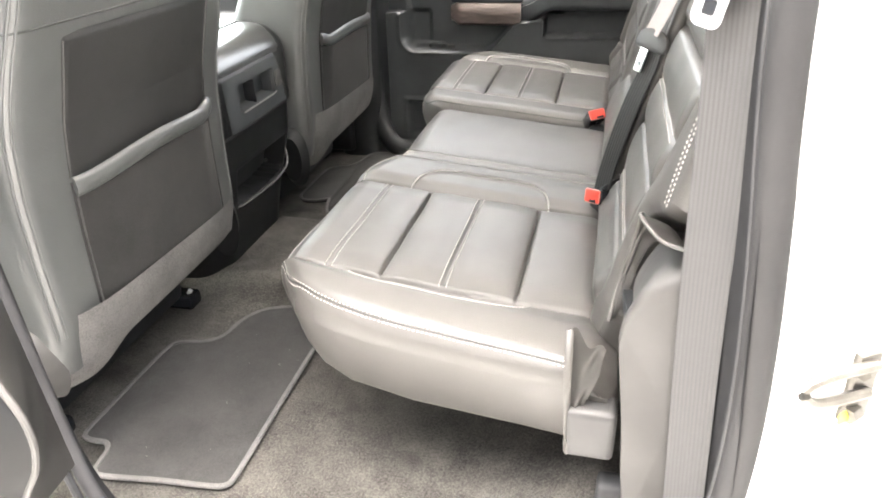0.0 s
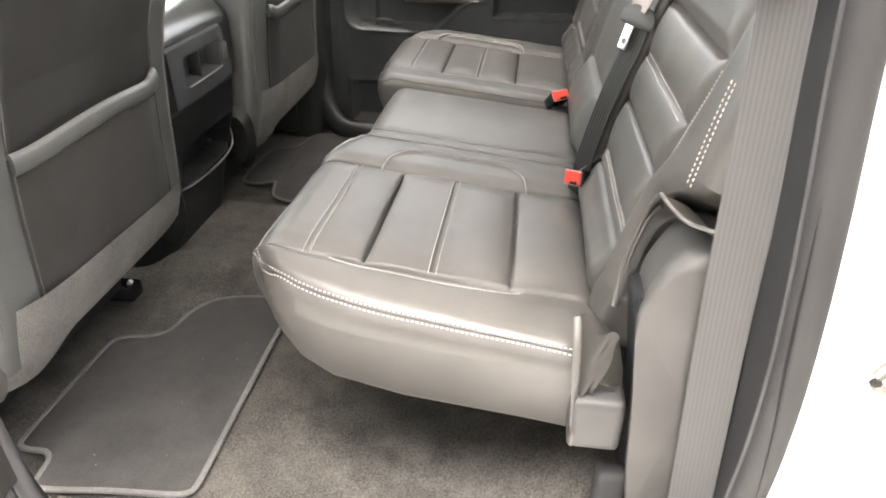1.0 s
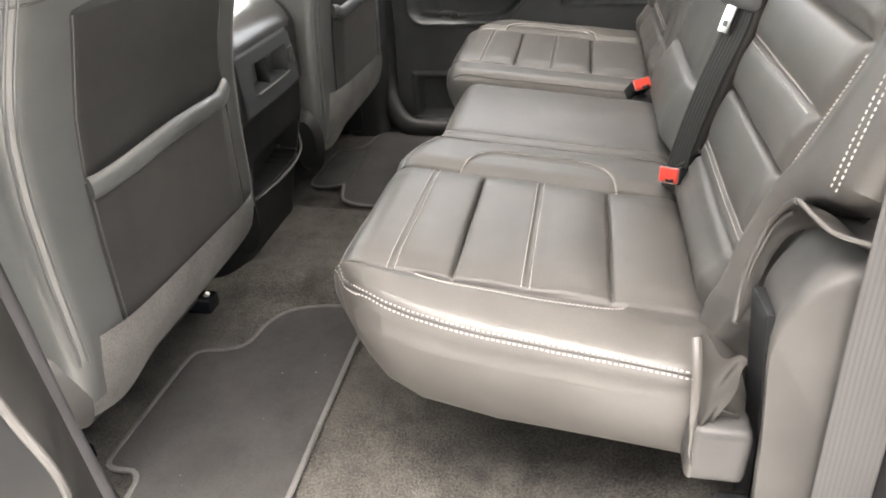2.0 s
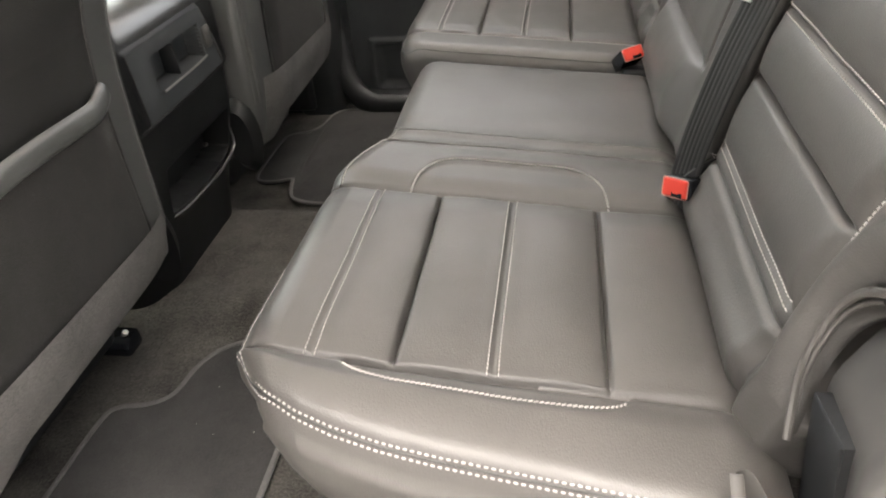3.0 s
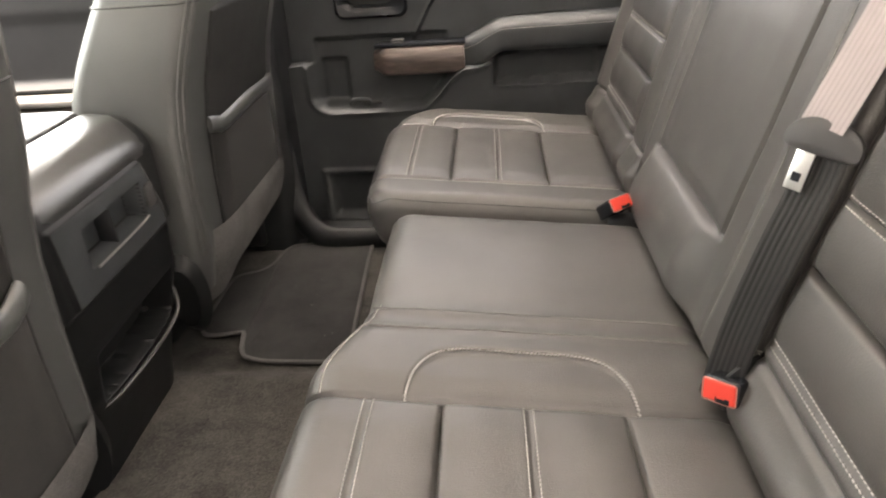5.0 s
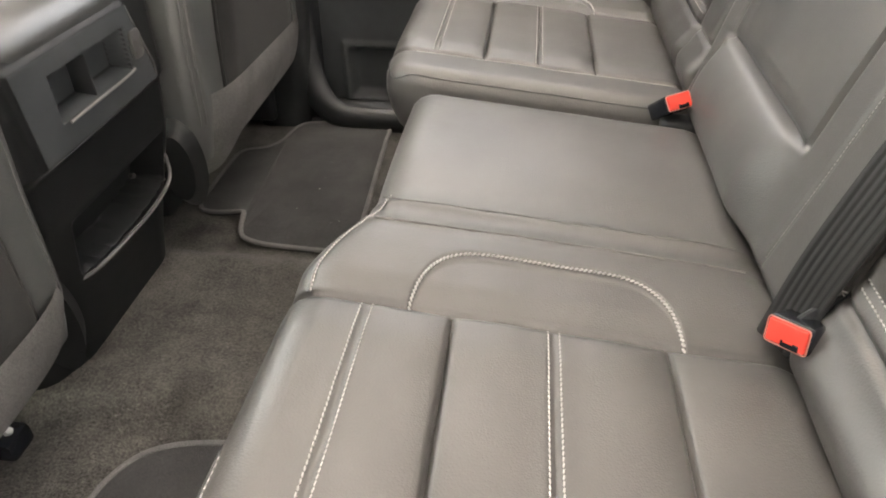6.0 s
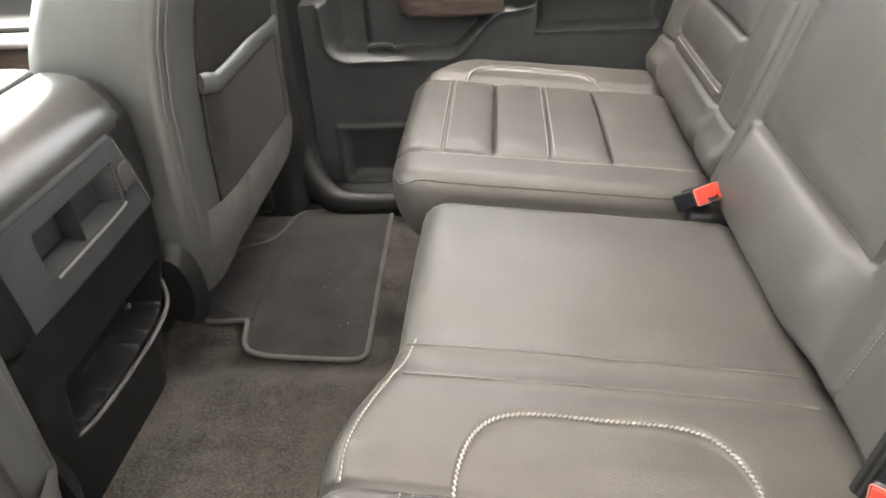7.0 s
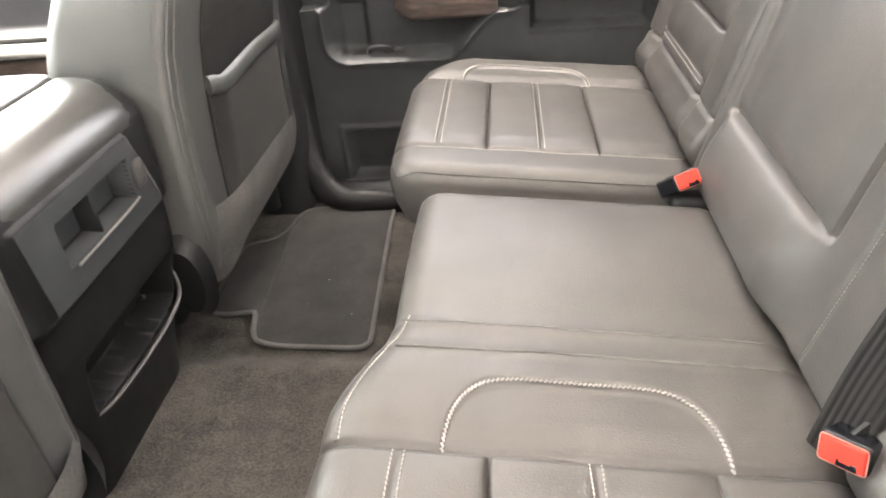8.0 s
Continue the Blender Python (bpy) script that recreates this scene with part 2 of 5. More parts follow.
def spline(pts, n, closed=False):
    """Even points along a smooth curve through pts."""
    P = [Vector(p) for p in pts]
    m = len(P)
    out = []
    segs = m if closed else m - 1
    for i in range(segs):
        if closed:
            a, b, c, d = P[(i - 1) % m], P[i], P[(i + 1) % m], P[(i + 2) % m]
        else:
            a, b, c, d = P[max(i - 1, 0)], P[i], P[i + 1], P[min(i + 2, m - 1)]
        for k in range(16):
            t = k / 16
            out.append(0.5 * ((2 * b) + (c - a) * t + (2 * a - 5 * b + 4 * c - d) * t * t + (3 * b - a - 3 * c + d) * t ** 3))
    out.append(P[0].copy() if closed else P[-1].copy())
    cum = [0.0]
    for p, q in zip(out, out[1:]):
        cum.append(cum[-1] + (q - p).length)
    res, k = [], 0
    for i in range(n):
        s = cum[-1] * i / (n if closed else n - 1)
        while k < len(cum) - 2 and cum[k + 1] < s:
            k += 1
        seg = cum[k + 1] - cum[k]
        res.append(out[k].lerp(out[k + 1], (s - cum[k]) / seg if seg else 0))
    return res


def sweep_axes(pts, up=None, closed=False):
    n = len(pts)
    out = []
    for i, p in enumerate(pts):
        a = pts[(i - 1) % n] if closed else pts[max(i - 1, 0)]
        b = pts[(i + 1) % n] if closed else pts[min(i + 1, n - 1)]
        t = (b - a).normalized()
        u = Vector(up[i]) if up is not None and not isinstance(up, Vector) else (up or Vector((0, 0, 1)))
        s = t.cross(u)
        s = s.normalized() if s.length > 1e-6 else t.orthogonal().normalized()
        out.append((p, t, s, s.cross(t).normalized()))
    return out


def tube(pts, r, sides=8, up=None, closed=False, flat=1.0, bm=None):
    rings = []
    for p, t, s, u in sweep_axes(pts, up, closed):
        rings.append([p + s * (r * math.cos(a)) + u * (r * flat * math.sin(a)) for a in (2 * math.pi * k / sides for k in range(sides))])
    if closed:
        rings.append(rings[0])
        b2 = body(rings, bm, True, False)
        bmesh.ops.remove_doubles(b2, verts=b2.verts, dist=1e-6)
        return b2
    return body(rings, bm)


def ribbon(pts, width, thick, side, ribs=9, proud=0.0005):
    """A flat woven strap along pts, its width along side, with lengthwise ribs; u runs across for the weave."""
    prof = [(-1.0, 0.0)]
    for k in range(ribs):
        c = -0.95 + 1.9 * (k + 0.5) / ribs
        prof += [(c + 0.95 / ribs * q, w) for q, w in ((-0.92, 0.15), (-0.45, 0.9), (0.45, 0.9), (0.92, 0.15))]
    prof.append((1.0, 0.0))
    rings = []
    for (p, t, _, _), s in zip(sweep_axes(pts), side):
        s = (Vector(s) - t * t.dot(Vector(s))).normalized()
        u = s.cross(t).normalized()
        h, w = thick / 2, width / 2
        top = [p + s * w * a + u * (h * (0.6 if abs(a) < 1 else 0.0) + proud * b) for a, b in prof]
        low = [p + s * w * a - u * (h * 0.6 + proud * b) for a, b in reversed(prof[1:-1])]
        rings.append(top + low)
    n = len(rings[0])
    across = [(a + 1) / 2 for a, _ in prof] + [(a + 1) / 2 for a, _ in reversed(prof[1:-1])]
    bm = body(rings)
    uv = bm.loops.layers.uv.new("UVMap")
    order = {}
    for i, v in enumerate(bm.verts):
        order[v] = (across[i % n] * ribs, (i // n) / max(1, len(rings)))
    for f in bm.faces:
        for l in f.loops:
            l[uv].uv = order[l.vert]
    return bm


def stitches(pts, ups, pitch=0.0052, size=(0.0048, 0.0015, 0.001), slant=10, lift=0.0008, bm=None):
    """A row of small slanted thread loops lying on a surface along pts."""
    bm = bm or bmesh.new()
    cum = [0.0]
    for p, q in zip(pts, pts[1:]):
        cum.append(cum[-1] + (q - p).length)
    k, n = 0, int(cum[-1] / pitch)
    for i in range(n):
        s = (i + 0.5) * pitch
        while k < len(cum) - 2 and cum[k + 1] < s:
            k += 1
        f = (s - cum[k]) / max(1e-9, cum[k + 1] - cum[k])
        c = pts[k].lerp(pts[k + 1], f)
        u = ups[k].lerp(ups[k + 1], f).normalized()
        t = (pts[k + 1] - pts[k]).normalized()
        w = u.cross(t).normalized()
        u = t.cross(w).normalized()
        a = radians(slant)
        d, e = t * math.cos(a) + w * math.sin(a), w * math.cos(a) - t * math.sin(a)
        L, W, H = size[0] / 2, size[1] / 2, size[2]
        c = c + u * lift
        ring = [(-1, 0, -0.5), (-0.6, -1, 0), (-0.6, 0, 1), (-0.6, 1, 0), (0.6, -1, 0), (0.6, 0, 1), (0.6, 1, 0), (1, 0, -0.5)]
        v = [bm.verts.new(c + d * x * L + e * y * W + u * z * H) for x, y, z in ring]
        for q in ((0, 1, 2), (0, 2, 3), (1, 4, 5, 2), (2, 5, 6, 3), (4, 7, 5), (5, 7, 6)):
            bm.faces.new([v[j] for j in q])
    return bm


def round_section(x0, x1, y0, y1, r, z, seg=7):
    out = []
    for cx, cy, a0 in ((x1 - r, y1 - r, 0), (x0 + r, y1 - r, 90), (x0 + r, y0 + r, 180), (x1 - r, y0 + r, 270)):
        for k in range(seg + 1):
            a = radians(a0 + 90 * k / seg)
            out.append(Vector((cx + r * math.cos(a), cy + r * math.sin(a), z)))
    return out


def outline_slab(poly, z0, z1, bevel=0.003):
    bm = bmesh.new()
    f = bm.faces.new([bm.verts.new((p[0], p[1], z0)) for p in poly])
    r = bmesh.ops.extrude_face_region(bm, geom=[f])
    top = [v for v in r["geom"] if isinstance(v, bmesh.types.BMVert)]
    bmesh.ops.translate(bm, verts=top, vec=(0, 0, z1 - z0))
    edges = [e for e in bm.edges if all(v in top for v in e.verts)]
    if bevel:
        bmesh.ops.bevel(bm, geom=edges, offset=bevel, segments=2, profile=0.6, affect="EDGES")
    return bm


# ---- the cab: floor, roof, walls ----
def floor_height(x, y):
    hump = 0.05 * step(0.485, 0.57, y) * (1 - step(0.84, 0.93, y)) * (0.75 + 0.25 * step(-0.1, -0.45, x))
    lump = 0.018 * bell(y - 0.5, 0.06) * bell(x + 0.36, 0.09)
    rise = 0.10 * step(0.25, 0.5, x)
    return hump + lump + rise + 0.002 * noise.noise((x * 9, y * 9, 0.3))


single("floor", grid(lambda u, v: Vector((-1.35 + 2.05 * u, -0.1 + 1.62 * v, floor_height(-1.35 + 2.05 * u, -0.1 + 1.62 * v))), 206, 162),
       CARPET, "grey-brown cut-pile carpet over the cab floor", "carpet", "structure")
single("underbody", box((-1.6, -0.16, -0.12), (0.75, 1.62, -0.012), 0.01), PAINT, "white painted floor pan under the carpet", "floor pan", "structure")


def roof_point(u, v):
    x, y = -0.75 + 1.5 * u, -0.1 + 1.64 * v
    return Vector((x, y, 1.19 + 0.06 * (1 - (2 * v - 1) ** 4) - 0.03 * (2 * u - 1) ** 4))


roof = grid(roof_point, 24, 24)
bmesh.ops.solidify(roof, geom=roof.faces[:], thickness=-0.03)
single("ceiling", roof, HEADLINER, "light grey woven cloth headliner", "headliner", "structure")


# Unseen bar along the roof edge, added to keep overhead sky off the cushion.
header = body([[Vector((x, -0.135 + 0.05 * math.cos(q), 1.215 + 0.035 * math.sin(q))) for q in (2 * math.pi * j / 20 for j in range(20))] for x in (-0.75, -0.3, 0.2, 0.75)])
single("roof_sky_block_near", header, PAINT, "unseen white bar added over the open rear door to block overhead sky", "roof rail", "structure")


def wall_slab(name, lo, hi, mat, label, category, bevel=0.01):
    return single(name, box(lo, hi, bevel), mat, label, category, "structure")


wall_slab("wall_back", (0.72, -0.1, 0.0), (0.76, 1.52, 0.845), PLASTIC, "dark plastic trim panel behind the rear bench", "trim panel")
wall_slab("wall_front", (-1.42, -0.1, -0.05), (-1.36, 1.55, 0.6), PLASTIC, "dark firewall under the windscreen", "firewall")
for nm, x0, y0, x1, y1 in (("trim_rear_near", 0.66, -0.1, 0.74, 0.02), ("trim_rear_far", 0.66, 1.42, 0.74, 1.54)):
    wall_slab(nm, (x0, y0, 0.9), (x1, y1, 1.22), PLASTIC_GREY, "grey rear roof pillar trim beside the back window", "pillar trim")
pane = single("window_back", box((0.742, 0.02, 0.845), (0.748, 1.42, 1.2), 0.0), GLASS_DARK, "tinted back window of the cab", "window", "structure", 0)
for k, y in enumerate((0.797, 0.865, 0.36, 0.43)):
    wall_slab("window_bar_%d" % (k + 1), (0.728, y - 0.008, 0.845), (0.741, y + 0.008, 1.2), PLASTIC, "dark upright frame of the sliding back window", "window frame", 0.003)
ws = bmesh.new()
wv = [ws.verts.new(p) for p in ((-1.39, -0.05, 0.6), (-1.39, 1.5, 0.6), (-0.74, 1.42, 1.18), (-0.74, 0.03, 1.18))]
ws.faces.new(wv)
bmesh.ops.solidify(ws, geom=ws.faces[:], thickness=0.005)
pane = single("window_front", ws, GLASS, "clear windscreen over the dashboard", "windscreen", "structure", 0)
pane.visible_shadow = False

dash = thing("dashboard", (-1.2, 0.7, 0.4), "dark soft-touch dashboard below the windscreen", "dashboard", kind="structure")
prof = spline([(-1.36, 0, 0.62), (-1.2, 0, 0.63), (-1.08, 0, 0.6), (-1.02, 0, 0.52), (-1.05, 0, 0.4), (-1.15, 0, 0.3), (-1.36, 0, 0.28)], 24)
part("panel", body([[Vector((p.x, y, p.z)) for p in prof] for y in (-0.06, 0.2, 0.5, 0.9, 1.2, 1.5)]), PLASTIC, dash)

# ---- the rear bench ----
SLOPE = math.atan(0.27)
UP_BACK = Vector((math.sin(SLOPE), 0, math.cos(SLOPE)))
FORE_BACK = Vector((-math.cos(SLOPE), 0, math.sin(SLOPE)))


def puff(x, lines, amount, power=0.55):
    for a, b in zip(lines, lines[1:]):
        if a <= x < b:
            return amount * math.sin(math.pi * (x - a) / (b - a)) ** power
    return 0.0


def arc_line(x, cx, half, y, rise):
    t = abs((x - cx) / half)
    return y + rise * (1 - t ** 6) ** (1 / 1.6) if t < 1 else y


NEAR_LINES = (-0.03, 0.069, 0.145, 0.235, 0.337, 0.48)
FAR_LINES = (-0.05, 0.052, 0.13, 0.218, 0.31, 0.48)


def channels(x, lines):
    z = puff(x, lines, 0.0085, 0.5)
    for k in (2, 4):
        z -= 0.006 * bell(x - lines[k], 0.0022)
    for k in (1, 3):
        z -= 0.001 * bell(x - lines[k], 0.004) - 0.0035 * bell(x - lines[k], 0.014)
    return z


def near_top(x, y):
    z = 0.3725 - 0.102 * x + 0.008 * (1 - step(0.0, 0.42, y))
    ins = step(0.099, 0.113, y) * (1 - step(0.401, 0.414, y))
    flat = 0.55 + 0.45 * step(0.108, 0.15, y) * (1 - step(0.365, 0.406, y))
    z += ins * (channels(x, NEAR_LINES) * flat - 0.002) + (1 - ins) * 0.001
    z -= 0.0035 * bell(y - 0.101, 0.0035) + 0.0045 * bell(y - 0.4115, 0.0032)
    z += 0.007 * step(0.412, 0.45, y) * (1 - step(0.49, 0.57, y))
    if y < 0.1:
        z += 0.007 * step(0.058, 0.1, 0.158 - y) - (1.8 - 1.1 * step(0.18, 0.42, x)) * max(0.0, 0.062 - y) ** 2
    if y > 0.40:
        d = arc_line(x, 0.228, 0.124, 0.41, 0.083) - y
        z -= 0.004 * step(-0.001, 0.01, d) * step(0.40, 0.415, y) + 0.003 * bell(d, 0.003)
    if y < 0.11:
        d = y - (2 * 0.105 - arc_line(x, 0.227, 0.13, 0.105, 0.035))
        z -= 0.004 * step(-0.001, 0.01, d) * (1 - step(0.1, 0.108, y)) + 0.001 * bell(d, 0.004)
    z += 0.0015 * bell(y - 0.533, 0.006) + 0.0015 * bell(y - 0.574, 0.006) - 0.001 * bell(y - 0.555, 0.011)
    z += step(0.575, 0.62, y) * (0.007 * math.sin(math.pi * min(1, max(0, (y - 0.58) / 0.3))) ** 0.7 - 0.005)
    return z + 0.0012 * noise.noise((x * 14, y * 14, 2.0))


def near_shift(x, y):
    """The outer end of the wide cushion runs askew: y slides inwards towards the front."""
    seam = float(np.interp(x, (0.0, 0.01, 0.025, 0.045, 0.075, 0.11, 0.15, 0.2, 0.25, 0.3, 0.416, 0.48), (0.1, 0.09, 0.075, 0.06, 0.044, 0.032, 0.023, 0.016, 0.0105, 0.006, -0.006, -0.01)))
    return y + (seam + 0.013) * min(1.0, max(0.0, (0.112 - y) / 0.125))


def near_front(y):
    f = 0.002 + 0.043 * step(0.43, 0.60, y)
    if y < 0.11:
        f += 0.035 * (1 - math.sqrt(max(0.0, 1 - ((0.11 - y) / 0.135) ** 2)))
    return f


def far_top(x, y):
    z = 0.3725 - 0.102 * x
    ins = step(1.011, 1.025, y) * (1 - step(1.316, 1.33, y))
    flat = 0.55 + 0.45 * step(1.02, 1.06, y) * (1 - step(1.28, 1.32, y))
    z += ins * (channels(x, FAR_LINES) * flat - 0.002)
    z -= 0.004 * bell(y - 1.014, 0.0032) + 0.0045 * bell(y - 1.325, 0.0032)
    z += 0.006 * step(1.325, 1.36, y)
    if y > 1.31:
        d = arc_line(x, 0.2, 0.125, 1.323, 0.075) - y
        z -= 0.005 * step(-0.001, 0.01, d) * step(1.31, 1.328, y) + 0.0012 * bell(d, 0.004)
    return z + 0.0012 * noise.noise((x * 14, y * 14, 7.0))


def far_front(y):
    f = -0.014
    for e, s, r, a in ((1.0, -1, 0.1, 0.05), (1.27, 1, 0.212, 0.19)):
        t = (y - e) * s
        if t > 0:
            f += a * (1 - math.sqrt(max(0.0, 1 - (t / r) ** 2)))
    return f


NOSE = [(0.016, -0.001), (0.004, -0.006), (-0.005, -0.015), (-0.010, -0.028), (-0.011, -0.046), (-0.006, -0.07),
        (0.006, -0.1), (0.034, -0.129), (0.085, -0.147), (0.18, -0.155), (0.33, -0.158)]


def cushion(top, front, y0, y1, r0, r1, back=0.475, nx=260, dy=0.0028, shift=None, first=0, near_bulge=0.01):
    rows = [(y0 + r0 * (1 - math.cos(math.pi / 2 * k / 8)), r0 * (1 - math.sin(math.pi / 2 * k / 8))) for k in range(first, 9)]
    n = int((y1 - r1 - y0 - r0) / dy)
    rows += [(y0 + r0 + (y1 - r1 - y0 - r0) * k / n, 0.0) for k in range(1, n)]
    rows += [(y1 - r1 * (1 - math.cos(math.pi / 2 * k / 8)), r1 * (1 - math.sin(math.pi / 2 * k / 8))) for k in range(8, -1, -1)]

    def ring(y, inset, squeeze=0.0, yy=None, flatten=0.0):
        f = front(y)
        zt = top(f + 0.03, y)
        pts = [(back - (back - f - 0.03) * i / (nx - 1), None) for i in range(nx)]
        pts = [(x, top(x, y) - 0.03 * max(0.0, (x - 0.422) / 0.053) ** 2) for x, _ in pts]
        pts += [(f + a, zt + b) for a, b in NOSE] + [(back, zt - 0.16), (back + 0.004, zt - 0.1)]
        out = []
        for x, z in pts:
            cx = min(max(x, f + 0.07), back - 0.06)
            cz = zt - 0.07 - 0.03 * (cx - f) / 0.4
            d = math.hypot(x - cx, z - cz)
            k = min(0.96, inset / d)
            k = k + (0.97 - k) * squeeze
            yp = y if yy is None else yy
            xf, zf = x + (cx - x) * k, z + (cz - z) * k
            zf += (zt - 0.042 - 0.05 * (xf - f) - zf) * flatten
            if shift:
                sag = min(1.0, max(0.0, (zt - 0.03 - zf) / 0.12)) ** 1.8 * max(0.0, 1 - (y - y0) / 0.08)
                yp, zf = shift(xf, yp) + 0.024 * sag, zf - 0.014 * sag
            out.append(Vector((xf, yp, zf)))
        return out

    far_bulge = 0.006
    ya, ia = rows[0]
    if shift:
        rings = [ring(ya, ia, 0.0, ya - near_bulge * (1 - (1 - q) ** 2), q) for q in (1.0, 0.9, 0.78, 0.65, 0.5, 0.36, 0.24, 0.14, 0.06)]
    else:
        rings = [ring(y0, r0, q, y0 - near_bulge * math.sin(math.pi / 2 * q)) for q in (1.0, 0.8, 0.55, 0.3, 0.12)]
    marks = len(rings)
    rings += [ring(y, i) for y, i in rows]
    rings += [ring(y1, r1, q, y1 + far_bulge * math.sin(math.pi / 2 * q)) for q in (0.12, 0.3, 0.55, 0.8, 1.0)]
    return rings, marks, nx


def surface_row(top, xs, ys):
    pts = [Vector((x, y, top(x, y))) for x, y in zip(xs, ys)]
    ups = []
    for x, y in zip(xs, ys):
        e = 0.003
        ups.append(Vector((-(top(x + e, y) - top(x - e, y)) / (2 * e), -(top(x, y + e) - top(x, y - e)) / (2 * e), 1)).normalized())
    return pts, ups


def cushion_stitching(owner, top, lines, ya, yb):
    for k in (1, 3):
        bm = bmesh.new()
        for off in (-0.0052, 0.0052):
            ys = [ya + (yb - ya) * i / 60 for i in range(61)]
            stitches(*surface_row(top, [lines[k] + off] * 61, ys), bm=bm, slant=8 if off < 0 else -8)
        tagged(part("stitching", bm, THREAD, owner, "double row of pale thread"), kind="stuff")


def arc_stitching(owner, top, cx, half, y, rise, lift):
    xs = [cx - half * math.cos(math.pi * i / 120) for i in range(121)]
    ys = [arc_line(x, cx, half, y, rise) for x in xs]
    P = spline([Vector((a, b, 0)) for a, b in zip(xs, ys)][::4], 140)
    pts, ups = surface_row(top, [p.x for p in P], [p.y + lift for p in P])
    bm = stitches(pts, ups, 0.0046, (0.0054, 0.0026, 0.0015), 34, 0.002)
    tagged(part("stitching", bm, THREAD, owner, "curved row of pale rope stitch"), kind="stuff")


bench_near = thing("rear_bench", (0.3, 0.42, 0.1), "wide black leather bench seat with stitched channels and middle place", "bench seat", "rear bench seats")
rings, mk, nx = cushion(near_top, near_front, -0.028, 0.885, 0.034, 0.03, shift=near_shift, first=3, near_bulge=0.005)
near_pad = part("cushion", body(rings, caps=False), LEATHER, bench_near, smooth=85)
cushion_stitching(near_pad, near_top, NEAR_LINES, 0.106, 0.408)
arc_stitching(near_pad, near_top, 0.228, 0.124, 0.41, 0.083, 0.001)
xs = [0.227 - 0.125 * math.cos(math.pi * i / 60) for i in range(61)]
P = spline([Vector((x, 2 * 0.105 - arc_line(x, 0.227, 0.13, 0.105, 0.035), 0)) for x in xs][::3], 120)
pts, ups = surface_row(near_top, [p.x for p in P], [p.y for p in P])
tagged(part("stitching", stitches([Vector((p.x, near_shift(p.x, p.y), p.z)) for p in pts], ups, 0.0046, (0.0054, 0.0024, 0.0012), 30), THREAD, near_pad, "curved row of pale thread"), kind="stuff")


def seam_line(rings, first, level, depth, nx, stop=90):
    """A line along the rolled outer edge that turns the corner and runs on across the front; with its normals."""
    lo = int(level)
    row = [a.lerp(b, level - lo) for a, b in zip(rings[lo], rings[lo + 1])]
    nxt = rings[lo + 1]
    d = int(depth)
    path, ups = [], []
    for k in list(range(26, nx - 2, 3)) + list(range(nx - 1, nx + d)):
        path.append(row[k])
        ups.append((row[k + 1] - row[k - 1]).cross(nxt[k] - rings[lo][k]).normalized())
    for j in range(lo + 2, first + stop, 2):
        r = rings[j]
        path.append(r[nx + d].lerp(r[nx + d + 1], depth - d))
        ups.append((r[nx + d + 1] - r[nx + d]).cross(rings[j + 1][nx + d] - r[nx + d]).normalized())
    for i, u in enumerate(ups):
        if u.dot(Vector((-0.5, -0.6, 0.6))) < 0:
            ups[i] = -u
    fine = spline(path, 260)
    out = []
    for p in fine:
        k = min(range(len(path)), key=lambda i: (path[i] - p).length_squared)
        out.append(ups[k])
    return fine, out


def edge_seam(owner, rings, first, nx, stop=90, sewn=True):
    """A thin welt between two rows of heavy thread round the outer rolled edge."""
    line, ups = seam_line(rings, first, first + 1.95, 2.0, nx, stop)
    part("welt", tube([p + u * 0.0003 for p, u in zip(line, ups)], 0.0011, 8, ups), VINYL, owner)
    for level, depth in ((first + 1.45, 2.4), (first + 2.45, 1.65)) if sewn else ():
        line, ups = seam_line(rings, first, level, depth, nx, stop)
        bm = stitches(line, ups, 0.006, (0.0041, 0.0019, 0.0007), 0, 0.0004)
        tagged(part("stitching", bm, THREAD, owner, "row of pale thread along the rolled edge"), kind="stuff")


edge_seam(near_pad, rings, mk, nx)
for yc, rc in ((0.531, 0.0013), (0.575, 0.0009)):
    pts, ups = surface_row(near_top, [0.05 + 0.38 * i / 60 for i in range(61)], [yc + 0.004 * math.sin(math.pi * i / 60) for i in range(61)])
    part("welt", tube([p + u * 0.0003 for p, u in zip(pts, ups)], rc, 6, ups), SEAM, near_pad, "thin pale seam cord")
# stitched cord round the bulge of the front edge
front_rows = [r for r in rings[mk + 9:-14] if 0.413 < r[nx].y < 0.6]
cord = spline([r[nx].lerp(r[nx + 1], 0.5) for r in front_rows][::3], 80)
part("welt", tube(cord, 0.0022, 8), LEATHER, near_pad)
cord = [p + Vector((0.003, 0, 0.0012)) for p in cord]
tagged(part("stitching", stitches(cord, [Vector((-0.6, 0, 0.8))] * 80, 0.0046, (0.0046, 0.0018, 0.001), 12, 0.0012), THREAD, near_pad), kind="stuff")
# crumpled cover flap at the hinge end
def flap_sheet(u, v):
    left = Vector((0.414 + 0.006 * v, -0.036 + 0.04 * (1 - v) ** 2, 0.38 - 0.152 * v))
    right = Vector((float(np.interp(v, (0, 0.3, 0.55, 1), (0.456, 0.452, 0.438, 0.427))), -0.034, float(np.interp(v, (0, 0.3, 0.55, 1), (0.382, 0.35, 0.3, 0.229)))))
    p = left.lerp(right, u)
    p.y += 0.004 * math.sin(8 * u + 2.5 * v) * (1 - 0.75 * v) + 0.003 * math.sin(17 * v + 5 * u) * u
    p.z += 0.006 * math.sin(9 * u) * (1 - v)
    return p


